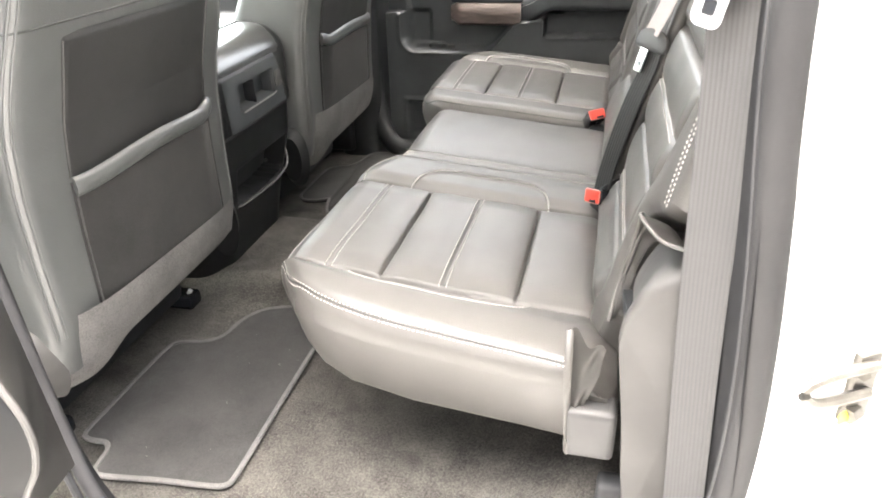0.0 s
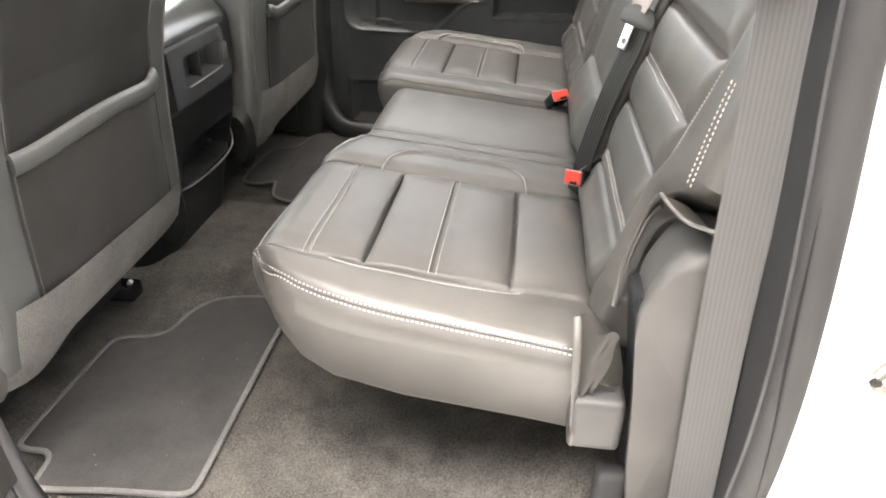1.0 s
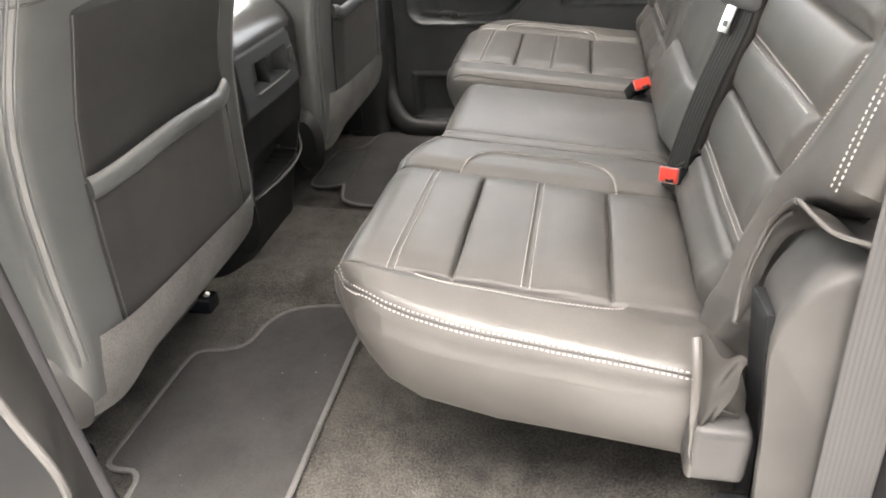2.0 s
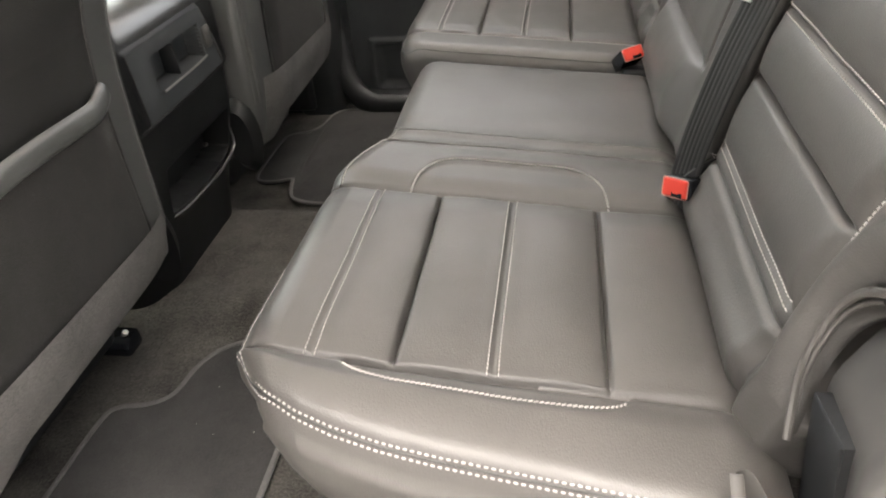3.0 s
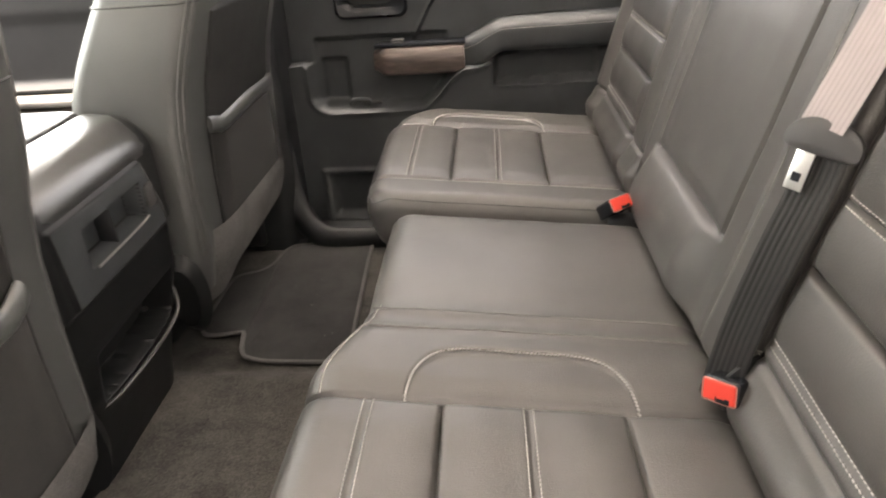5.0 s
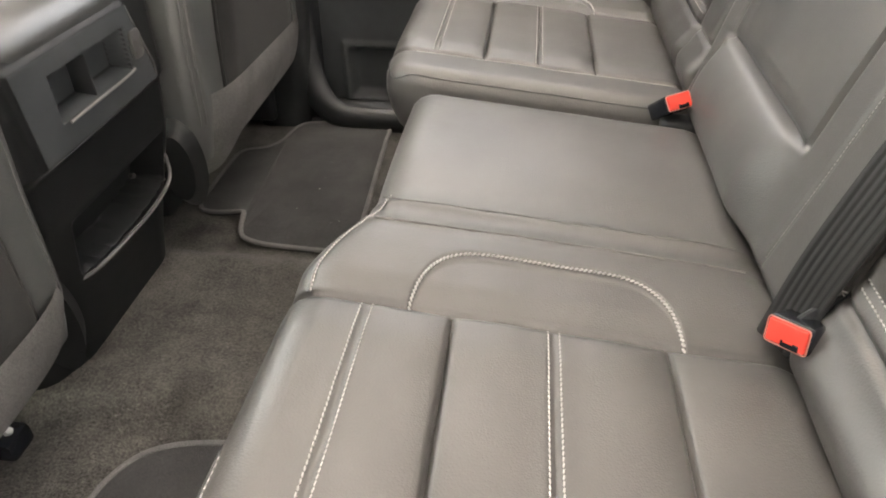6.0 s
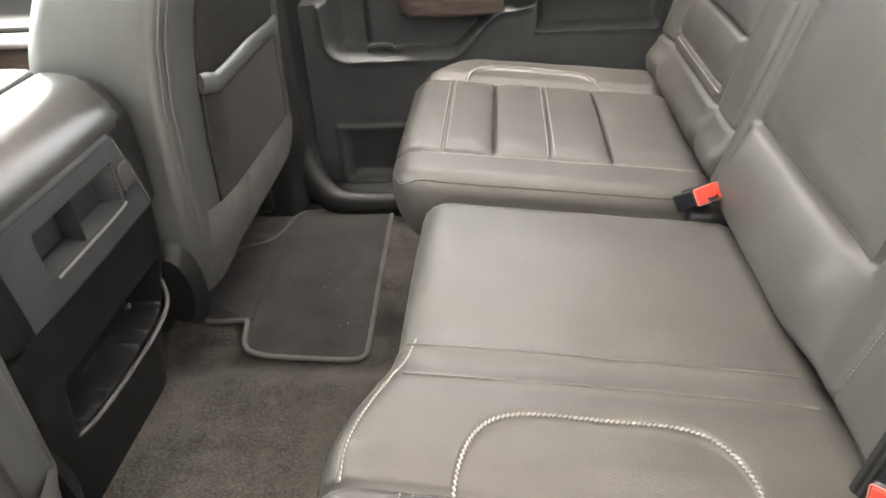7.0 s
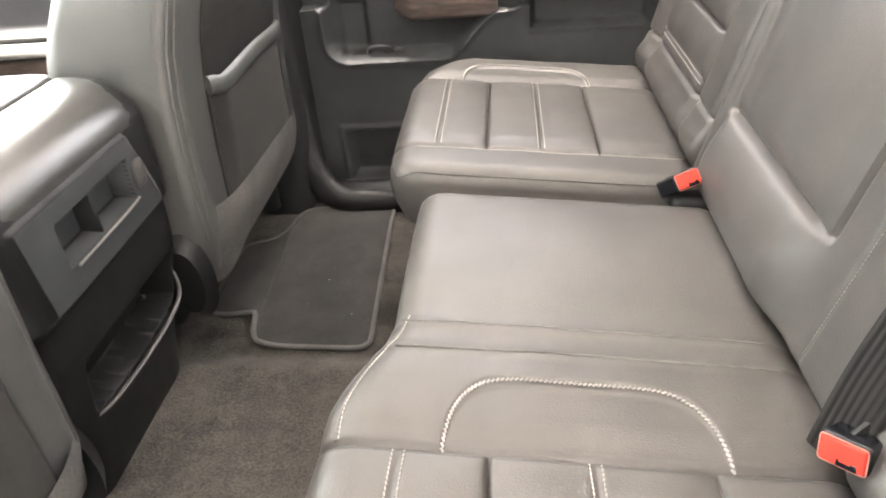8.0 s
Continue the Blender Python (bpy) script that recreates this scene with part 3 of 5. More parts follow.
fl = grid(flap_sheet, 26, 30)
bmesh.ops.solidify(fl, geom=fl.faces[:], thickness=0.003)
part("cover_flap", fl, LEATHER, bench_near, "loose crumpled leather flap")
hem = spline([(0.4145, 0.002, 0.381), (0.4155, -0.02, 0.358), (0.4165, -0.035, 0.32), (0.419, -0.039, 0.27), (0.42, -0.039, 0.228)], 30)
part("flap_hem", tube(hem, 0.0048, 10, flat=0.4), LEATHER, bench_near, "folded leather hem at the end of the seam")
part("hinge_cover", box((0.416, -0.043, 0.223), (0.477, 0.0, 0.297), 0.011, 3), PLASTIC_GREY, bench_near, "grey plastic hinge cover")

bite = spline([(0.456, 0.44, 0.326), (0.461, 0.56, 0.33), (0.459, 0.72, 0.332), (0.455, 0.88, 0.334)], 30)
part("bite_trim", tube(bite, 0.009, 10, flat=0.7), PLASTIC_GREY, bench_near, "grey rolled trim along the seat fold")

bench_far = thing("rear_bench", (0.3, 1.2, 0.1), "narrow black leather bench seat with stitched channels beside the closed door", "bench seat", "rear bench seats")
rings_f, mk_f, nx_f = cushion(far_top, far_front, 0.925, 1.475, 0.035, 0.045)
far_pad = part("cushion", body(rings_f), LEATHER, bench_far, smooth=85)
cushion_stitching(far_pad, far_top, FAR_LINES, 1.021, 1.32)
arc_stitching(far_pad, far_top, 0.2, 0.125, 1.323, 0.075, 0.001)
edge_seam(far_pad, rings_f, mk_f + 2, nx_f, 24, False)
pts, ups = surface_row(far_top, [0.02 + 0.42 * i / 60 for i in range(61)], [1.0115] * 61)
tagged(part("stitching", stitches(pts, ups, 0.005, (0.004, 0.0012, 0.0009), 0), THREAD, far_pad), kind="stuff")
part("hinge_cover", box((0.40, 0.888, 0.2), (0.47, 0.924, 0.325), 0.012, 3), PLASTIC, bench_far)


# ---- rear backrests ----
def back_point(u, d, y):
    base = Vector((0.474 + 0.27 * (0.31 - 0.423), y, 0.31))
    return base + UP_BACK * u + FORE_BACK * d


def backrest(disp, y0, y1, r0, r1, height=0.54, nu=230, dy=0.0035, cut=None):
    rows = [(y0 + r0 * (1 - math.cos(math.pi / 2 * k / 8)), r0 * (1 - math.sin(math.pi / 2 * k / 8))) for k in range(9)]
    n = int((y1 - r1 - y0 - r0) / dy)
    rows += [(y0 + r0 + (y1 - r1 - y0 - r0) * k / n, 0.0) for k in range(1, n)]
    rows += [(y1 - r1 * (1 - math.cos(math.pi / 2 * k / 8)), r1 * (1 - math.sin(math.pi / 2 * k / 8))) for k in range(8, -1, -1)]
    h = height

    def ring(y, inset, squeeze=0.0):
        us = [0.005 + (h - 0.03) * i / (nu - 1) for i in range(nu)]
        pts = [(u, disp(0.31 + u * math.cos(SLOPE), y)) for u in us]
        e = pts[-1][1]
        pts += [(h - 0.012, e - 0.006), (h - 0.003, e - 0.018), (h, e - 0.035), (h - 0.004, e - 0.06), (h - 0.02, -0.09), (h - 0.06, -0.1), (0.05, -0.1), (0.0, -0.08), (-0.004, -0.04)]
        out = []
        for u, d in pts:
            cu, cd = min(max(u, 0.06), h - 0.06), -0.045
            dist = math.hypot(u - cu, d - cd)
            k = min(0.96, inset / dist)
            k += (0.97 - k) * squeeze
            slide = (cut(0.31 + u * math.cos(SLOPE)) - y0) * min(1.0, max(0.0, (0.115 - y) / (0.115 - y0))) if cut else 0.0
            out.append(back_point(u + (cu - u) * k, d + (cd - d) * k, y + slide))
        return out

    rings = [ring(y0, r0, q) for q in (1.0, 0.6, 0.25)] + [ring(y, i) for y, i in rows] + [ring(y1, r1, q) for q in (0.25, 0.6, 1.0)]
    return rings, nu


def seat_back_disp(z, y, inner, outer, sgn):
    """Relief of an outboard backrest; inner and outer are the edges of its stitched insert."""
    lines = (0.30, 0.424, 0.504, 0.573, 0.648)
    a, b = min(inner, outer), max(inner, outer)
    ins = step(a - 0.002, a + 0.022, y) * (1 - step(b - 0.022, b + 0.002, y))
    d = 0.0
    low = 1 - step(0.64, 0.66, z)
    d += ins * low * (puff(z, lines, 0.009, 0.5) - 0.008 * bell(z - 0.504, 0.003) - 0.0015 * bell(z - 0.424, 0.004) - 0.0015 * bell(z - 0.573, 0.004))
    d -= ins * 0.007 * bell(z - 0.648, 0.0035)
    d += ins * 0.008 * step(0.65, 0.67, z) * (1 - 0.3 * step(0.74, 0.84, z))
    d -= 0.004 * bell(y - a, 0.0035) + 0.004 * bell(y - b, 0.0035)
    out = (outer - y) * sgn
    d += 0.014 * step(0.0, 0.05, out) * (1 - 0.6 * step(0.06, 0.14, out)) * (1 - 0.5 * step(0.6, 0.83, z))
    inn = (y - inner) * sgn
    d += 0.006 * step(0.0, 0.02, inn)
    d -= 0.004 * (1 - step(-0.03, 0.1, y)) * (1 - step(0.4, 0.5, z))
    d += 0.011 * bell(z - 0.356, 0.022) * step(0.02, 0.17, y) - 0.0055 * bell(z - 0.402, 0.0045) * step(0.05, 0.16, y) - 0.05 * max(0.0, (0.335 - z) / 0.03) ** 2
    return d + 0.0012 * noise.noise((z * 13, y * 13, 5.0))


def near_edge(z):
    return 0.12 - 0.03 * step(0.48, 0.66, z)


def corner_cut(z):
    """Outer edge of the near backrest: its lower corner is cut away round the side cover."""
    return float(np.interp(z, (0.3, 0.36, 0.377, 0.4, 0.422, 0.45, 0.476, 0.502, 0.522, 0.539, 0.56), (0.062, 0.056, 0.052, 0.066, 0.077, 0.08, 0.075, 0.057, 0.026, -0.01, -0.034)))


def near_back(z, y):
    return seat_back_disp(z, y, 0.425, near_edge(z), 1)


def far_back(z, y):
    return seat_back_disp(z, y, 1.08, 1.385 + 0.02 * step(0.6, 0.72, z), -1)


def mid_back(z, y):
    pan = step(0.604, 0.655, y) * (1 - step(0.886, 0.937, y))
    low = step(0.575, 0.615, y) * (1 - step(0.935, 0.955, y))
    mid = math.sin(math.pi * min(1, max(0, (y - 0.6) / 0.34)))
    d = pan * (0.002 + 0.005 * mid) * step(0.44, 0.47, z) * (1 - 0.7 * step(0.66, 0.735, z))
    roll = step(0.585, 0.665, y) * (1 - step(0.915, 0.958, y))
    d += roll * 0.022 * math.sin(math.pi * min(1, max(0, (z - 0.305) / 0.132))) ** 0.65
    d -= roll * 0.008 * bell(z - 0.439, 0.005)
    d -= pan * 0.085 * step(0.732, 0.742, z) * (1 - step(0.753, 0.762, z))
    d += pan * 0.006 * step(0.758, 0.79, z)
    d -= (0.011 * bell(y - 0.605, 0.0035) + 0.011 * bell(y - 0.937, 0.0035)) * step(0.43, 0.45, z)
    d += 0.012 * step(0.945, 0.97, y) - 0.003 * bell(y - 0.55, 0.004) - 0.05 * max(0.0, (0.335 - z) / 0.03) ** 2
    return d + 0.001 * noise.noise((z * 13, y * 13, 9.0))


def back_row(disp, zs, ys):
    pts, ups = [], []
    for z, y in zip(zs, ys):
        u = (z - 0.31) / math.cos(SLOPE)
        pts.append(back_point(u, disp(z, y) , y))
        e = 0.003
        ups.append((FORE_BACK - UP_BACK * ((disp(z + e, y) - disp(z - e, y)) / (2 * e)) - Vector((0, 1, 0)) * ((disp(z, y + e) - disp(z, y - e)) / (2 * e))).normalized())
    return pts, ups


def back_stitching(owner, disp, ya, yb, edge):
    for zc in (0.424, 0.573):
        bm = bmesh.new()
        for off in (-0.0052, 0.0052):
            stitches(*back_row(disp, [zc + off] * 61, [ya + (yb - ya) * i / 60 for i in range(61)]), bm=bm, slant=8 if off > 0 else -8)
        tagged(part("stitching", bm, THREAD, owner, "double row of pale thread"), kind="stuff")
    zs = [0.425 + 0.215 * i / 60 for i in range(61)]
    bm = stitches(*back_row(disp, zs, [edge(z) for z in zs]), pitch=0.005, size=(0.0042, 0.0024, 0.0013), slant=25, lift=0.0014)
    tagged(part("stitching", bm, THREAD, owner), kind="stuff")


rg, _ = backrest(near_back, -0.034, 0.447, 0.022, 0.02, cut=corner_cut)
nb = part("backrest", body(rg), LEATHER, bench_near)
back_stitching(nb, near_back, 0.13, 0.415, lambda z: near_edge(z) - 0.003)
bm = bmesh.new()
for off in (0.0, 0.009):
    zs = [0.548 + 0.102 * i / 60 for i in range(61)]
    stitches(*back_row(near_back, zs, [-0.01 + off + 0.12 * (z - 0.53) for z in zs]), pitch=0.0058, size=(0.0042, 0.0017, 0.0009), slant=0, lift=0.0008, bm=bm)
tagged(part("stitching", bm, THREAD, nb, "two rows of pale thread on the bolster"), kind="stuff")
zs = [0.39 + 0.32 * i / 60 for i in range(61)]
edge_pts, edge_ups = back_row(near_back, zs, [0.437 + 0.0 * z for z in zs])
roll_rings = []
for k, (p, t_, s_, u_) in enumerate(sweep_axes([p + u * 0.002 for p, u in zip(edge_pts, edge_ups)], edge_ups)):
    r = 0.011 * math.sqrt(max(0.0, 1 - max(0.0, (k - 50) / 10.5) ** 2))
    roll_rings.append([p + s_ * (r * math.cos(q)) + u_ * (r * math.sin(q)) for q in (2 * math.pi * j / 12 for j in range(12))])
part("welt", body(roll_rings), LEATHER, nb, "fat rolled leather edge")

tag_zs = [0.398 + 0.012 * i / 10 for i in range(11)]
for off in (0.428, 0.436):
    tp, tu_ = back_row(near_back, tag_zs, [off] * 11)
    tagged(part("stitching", stitches([p + u * 0.008 for p, u in zip(tp, tu_)], tu_, 0.004, (0.0034, 0.0016, 0.0008), 0), THREAD, nb), kind="stuff")
rv = back_point((0.412 - 0.31) / math.cos(SLOPE), near_back(0.412, 0.112), 0.112)
part("rivet", tube([rv - FORE_BACK * 0.002, rv + FORE_BACK * 0.0015], 0.0045, 12), PLASTIC_GREY, nb, "small round grey rivet")

rg, _ = backrest(mid_back, 0.452, 0.975, 0.012, 0.02, 0.545)
mb = part("backrest", body(rg), LEATHER, bench_near, "middle backrest with folded armrest and head pad")
zs = [0.34 + 0.46 * i / 60 for i in range(61)]
tagged(part("stitching", stitches(*back_row(mid_back, zs, [0.55] * 61), pitch=0.0046, size=(0.0036, 0.001, 0.0007), slant=0), THREAD_DARK, mb), kind="stuff")
tab = back_point((0.742 - 0.31) / math.cos(SLOPE), -0.012, 0.9)
part("pull_tab", tube(spline([tab + Vector((0, -0.012, 0)), tab + Vector((-0.012, -0.008, 0.004)), tab + Vector((-0.014, 0.008, 0.004)), tab + Vector((0, 0.012, 0))], 16), 0.006, 8, flat=0.4), PLASTIC_PALE, mb, "small grey strap loop")

rg, _ = backrest(far_back, 0.981, 1.475, 0.02, 0.03, 0.535)
fb = part("backrest", body(rg), LEATHER, bench_far)
back_stitching(fb, far_back, 1.09, 1.38, lambda z: 1.388 + 0.02 * step(0.6, 0.72, z))

# head restraints on the bench
def head_restraint(y, w, z0, z1, label):
    t = thing("head_restraint", (0.6, y, z0), label, "head restraint", "rear head restraints")
    rings = []
    for k in range(15):
        c = k / 14
        z = z0 + (z1 - z0) * c
        q = math.sin(math.pi * min(1, max(0, 0.06 + 0.88 * c))) ** 0.16
        xc = 0.615 + 0.27 * (z - 0.84)
        rings.append(round_section(xc - 0.055 * q, xc + 0.055 * q, y - w / 2 * q, y + w / 2 * q, 0.03 * q, z))
    # Darker than the bench leather: the shade up here is put into the colour.
    part("pad", body(rings), VINYL, t)
    for s in (-0.25, 0.25):
        part("post", tube([Vector((0.6, y + w * s, z0 - 0.09)), Vector((0.615, y + w * s, z0 + 0.02))], 0.006, 10), CHROME, t)
    return t


head_restraint(1.17, 0.32, 0.826, 0.99, "black leather head restraint above the far backrest, coloured darker for its shade")
head_restraint(0.2, 0.25, 0.82, 0.985, "black leather head restraint above the near backrest")


# ---- belts and buckles ----
def buckle(place, aim, across, root, label):
    """A buckle whose button faces along aim; its dark strap runs back to root."""
    t = thing("belt_buckle", place, label, "belt buckle", "seat belt buckles")
    z = Vector(aim).normalized()
    y = (Vector(across) - z * z.dot(Vector(across))).normalized()
    m = Matrix.Translation(place) @ Matrix((y.cross(z), y, z)).transposed().to_4x4()
    part("housing", turn(box((-0.0125, -0.0195, -0.06), (0.0125, 0.0195, -0.003), 0.004, 3), m), PLASTIC_GLOSS, t)
    part("button", turn(box((-0.0102, -0.0172, -0.012), (0.0102, 0.0172, 0.0012), 0.002, 3), m), RED, t, "bright red release button")
    rim_pts = [m @ Vector((p.x, p.z, -0.0005)) for p in frame_ring(-0.0114, 0.0114, -0.0186, 0.0186, 0.003, 0.0, 5)]
    part("bezel", tube(rim_pts, 0.0006, 6, closed=True), BUCKLE_RIM, t, "thin pale rim round the button")
    part("slot", turn(box((0.0045, -0.0035, -0.002), (0.0104, 0.0125, 0.0019), 0.0008, 1), m), PLASTIC_GLOSS, t)
    mark = turn(box((0.0044, -0.001, 0.0012), (0.0058, 0.0075, 0.0022), 0.0), m)
    part("slot_edge", mark, RED, t)
    back = m @ Vector((0, 0, -0.02))
    run = spline([back, back.lerp(Vector(root), 0.5) + Vector((0, 0, 0.004)), Vector(root)], 14)
    part("strap", ribbon(run, 0.027, 0.008, [y.cross(z) * 1.0] * 14, 3, 0.0003), PLASTIC, t)
    return t


def frame_ring(x0, x1, z0, z1, r, y, n=10):
    out = []
    for cx, cz, a0 in ((x1 - r, z1 - r, 0), (x0 + r, z1 - r, 90), (x0 + r, z0 + r, 180), (x1 - r, z0 + r, 270)):
        for k in range(n):
            a = radians(a0 + 90 * k / (n - 1))
            out.append(Vector((cx + r * math.cos(a), y, cz + r * math.sin(a))))
    return out


buckle((0.423, 0.398, 0.374), (-0.78, -0.58, 0.24), (0.85, -0.5, 0.12), (0.482, 0.428, 0.388), "red and black belt buckle lying on the wide cushion")
buckle((0.416, 0.888, 0.358), (0.22, -0.76, 0.6), (1, 0.3, 0.25), (0.4, 0.96, 0.3), "red and black belt buckle between the two cushions")

belt_mid = thing("seat_belt", (0.47, 0.43, 0.4), "grey-pink seat belt over the middle backrest with its steel tongue", "seat belt")
top_pts = spline([(0.74, 0.6, 0.93), (0.68, 0.54, 0.905), (0.62, 0.479, 0.879), (0.58, 0.459, 0.84), (0.549, 0.452, 0.769), (0.52, 0.448, 0.698), (0.491, 0.443, 0.63)], 46)
part("webbing", ribbon(top_pts, 0.048, 0.0014, [(0.38, -1, 0)] * 46, 9, 0.00025), BELT, belt_mid, "pale ribbed webbing")
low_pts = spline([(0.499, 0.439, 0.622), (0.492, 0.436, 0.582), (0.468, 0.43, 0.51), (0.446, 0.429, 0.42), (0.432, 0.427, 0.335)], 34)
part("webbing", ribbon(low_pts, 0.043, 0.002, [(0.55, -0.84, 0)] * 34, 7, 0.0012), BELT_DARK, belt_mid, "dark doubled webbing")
tu = Vector((0.26, 0.12, 0.96)).normalized()
ts = (Vector((0.62, -0.8, 0)) - tu * tu.dot(Vector((0.62, -0.8, 0)))).normalized()
mt = Matrix.Translation((0.494, 0.438, 0.62)) @ Matrix((tu, -ts, tu.cross(-ts))).transposed().to_4x4()
part("tongue_cover", turn(body([[Vector((0.001 + 0.016 * q * math.copysign(abs(math.cos(a)) ** 0.8, math.cos(a)) - 0.006 * math.sin(a) ** 2, 0.036 * q * math.copysign(abs(math.sin(a)) ** 0.75, math.sin(a)), zz)) for a in (2 * math.pi * j / 32 for j in range(32))] for q, zz in ((0.8, -0.005), (0.96, -0.003), (1.0, 0.0), (0.96, 0.003), (0.8, 0.005), (0.4, 0.0058))]), mt), PLASTIC_GREY, belt_mid, "grey plastic tongue grip")
tongue = box((-0.05, 0.002, -0.0015), (-0.008, 0.019, 0.0012), 0.001, 2)
part("tongue", turn(tongue, mt), STEEL, belt_mid, "bare steel tongue")
part("tongue_slot", turn(box((-0.042, 0.0065, 0.0012), (-0.034, 0.0145, 0.0018), 0.0), mt), PLASTIC_GLOSS, belt_mid)

belt_near = thing("seat_belt", (0.55, -0.08, 0.2), "grey ribbed outer seat belt hanging beside the bench", "seat belt")
npts = spline([(0.505, -0.066, 1.05), (0.521, -0.07, 0.8), (0.528, -0.071, 0.7), (0.533, -0.072, 0.6), (0.538, -0.072, 0.5), (0.544, -0.072, 0.4), (0.551, -0.072, 0.3), (0.565, -0.07, 0.1)], 50)
part("webbing", ribbon(npts, 0.047, 0.0014, [(0.85, -0.5, 0)] * 50, 11, 0.0002), BELT_NEAR, belt_near, "ribbed webbing")
mt = Matrix.Translation((0.506, -0.077, 0.765)) @ pose(0, 0, 0, 0, 12, -30)
part("tongue", turn(body([frame_ring(-0.013, 0.013, -0.026, 0.03, 0.008, y, 5) for y in (-0.0016, 0.0016)]), mt), CHROME, belt_near, "shiny steel belt tongue")
part("tongue_slot", turn(body([frame_ring(-0.005, 0.005, -0.016, -0.004, 0.002, y, 4) for y in (-0.0022, 0.0022)]), mt), PLASTIC_GLOSS, belt_near)
part("tongue_cover", turn(box((-0.03, -0.008, 0.024), (0.03, 0.008, 0.05), 0.006, 3), mt), PLASTIC_GREY, belt_near, "grey plastic tongue grip")


# ---- floor mats ----
def floor_mat(corner_pts, n, label, curl=None):
    """curl: x, y, reach and height of a corner that stands up a little."""
    t = thing("floor_mat", (sum(p[0] for p in corner_pts) / len(corner_pts), sum(p[1] for p in corner_pts) / len(corner_pts), 0.0), label, "floor mat", "rear floor mats")
    line = spline([(x, y, 0) for x, y in corner_pts], n, True)
    bm = outline_slab([(p.x, p.y) for p in line], 0.001, 0.011, 0.002)

    def lift(x, y):
        return curl[3] * bell(math.hypot(x - curl[0], y - curl[1]), curl[2]) if curl else 0.0
    for v in bm.verts:
        v.co.z += lift(v.co.x, v.co.y)
    part("carpet_sheet", bm, MAT_PILE, t)
    rnd = random.Random(int(corner_pts[0][1] * 1000))
    fluff = bmesh.new()
    xs, ys = [p[0] for p in corner_pts], [p[1] for p in corner_pts]
    for k in range(10):
        c = Vector((rnd.uniform(max(xs) - 0.2, max(xs) - 0.02), rnd.uniform(min(ys) + 0.05, max(ys) - 0.06), 0.0117))
        a, r = rnd.uniform(0, 6.28), rnd.uniform(0.0005, 0.0012)
        d = Vector((math.cos(a), math.sin(a), 0)) * r * rnd.uniform(1, 2.5)
        e = Vector((-math.sin(a), math.cos(a), 0)) * r * 0.6
        vs = [fluff.verts.new(q) for q in (c - d, c + e, c + d, c - e, c + Vector((0, 0, 0.0009)))]
        for i in range(4):
            fluff.faces.new((vs[i], vs[(i + 1) % 4], vs[4]))
    tagged(part("lint", fluff, THREAD, t, "scattered bits of pale lint"), kind="stuff")
    part("binding", tube([Vector((p.x, p.y, 0.0095 + lift(p.x, p.y))) for p in line], 0.0052, 8, closed=True, flat=0.8), MAT_EDGE, t, "pale woven edge binding")
    return t


floor_mat([(-0.411, 0.064), (-0.405, 0.045), (-0.385, 0.04), (-0.36, 0.04), (-0.345, 0.025), (-0.341, 0.0), (-0.335, -0.022), (-0.31, -0.026), (-0.22, -0.016), (-0.125, -0.009), (-0.105, 0.0),
           (-0.1, 0.02), (-0.103, 0.16), (-0.106, 0.32), (-0.108, 0.46), (-0.115, 0.49), (-0.15, 0.497), (-0.225, 0.488), (-0.275, 0.465), (-0.303, 0.42), (-0.315, 0.36), (-0.345, 0.335), (-0.39, 0.325), (-0.408, 0.30), (-0.411, 0.18)],
          160, "dark grey carpet floor mat with pale edging behind the driver seat")
floor_mat([(-0.447, 1.09), (-0.44, 1.05), (-0.42, 1.035), (-0.37, 1.03), (-0.335, 1.015), (-0.322, 0.985), (-0.318, 0.955), (-0.3, 0.942), (-0.2, 0.935), (-0.12, 0.933), (-0.1, 0.945),
           (-0.098, 0.97), (-0.107, 1.15), (-0.117, 1.36), (-0.12, 1.43), (-0.15, 1.445), (-0.3, 1.445), (-0.345, 1.42), (-0.36, 1.35), (-0.385, 1.31), (-0.43, 1.29), (-0.445, 1.25)],
          160, "dark grey carpet floor mat with pale edging behind the passenger seat", (-0.335, 0.985, 0.045, 0.03))

# ---- front seats ----
BACK_PROFILE = [(0.16, -0.335), (0.22, -0.318), (0.28, -0.307), (0.40, -0.302), (0.5, -0.294), (0.57, -0.281), (0.66, -0.252), (0.75, -0.224), (0.82, -0.209), (0.86, -0.205), (0.90, -0.2), (1.2, -0.15)]


def front_back_x(z):
    for (a, p), (b, q) in zip(BACK_PROFILE, BACK_PROFILE[1:]):
        if z <= b:
            t = max(0.0, (z - a) / (b - a))
            return p + (q - p) * t
    return BACK_PROFILE[-1][1]


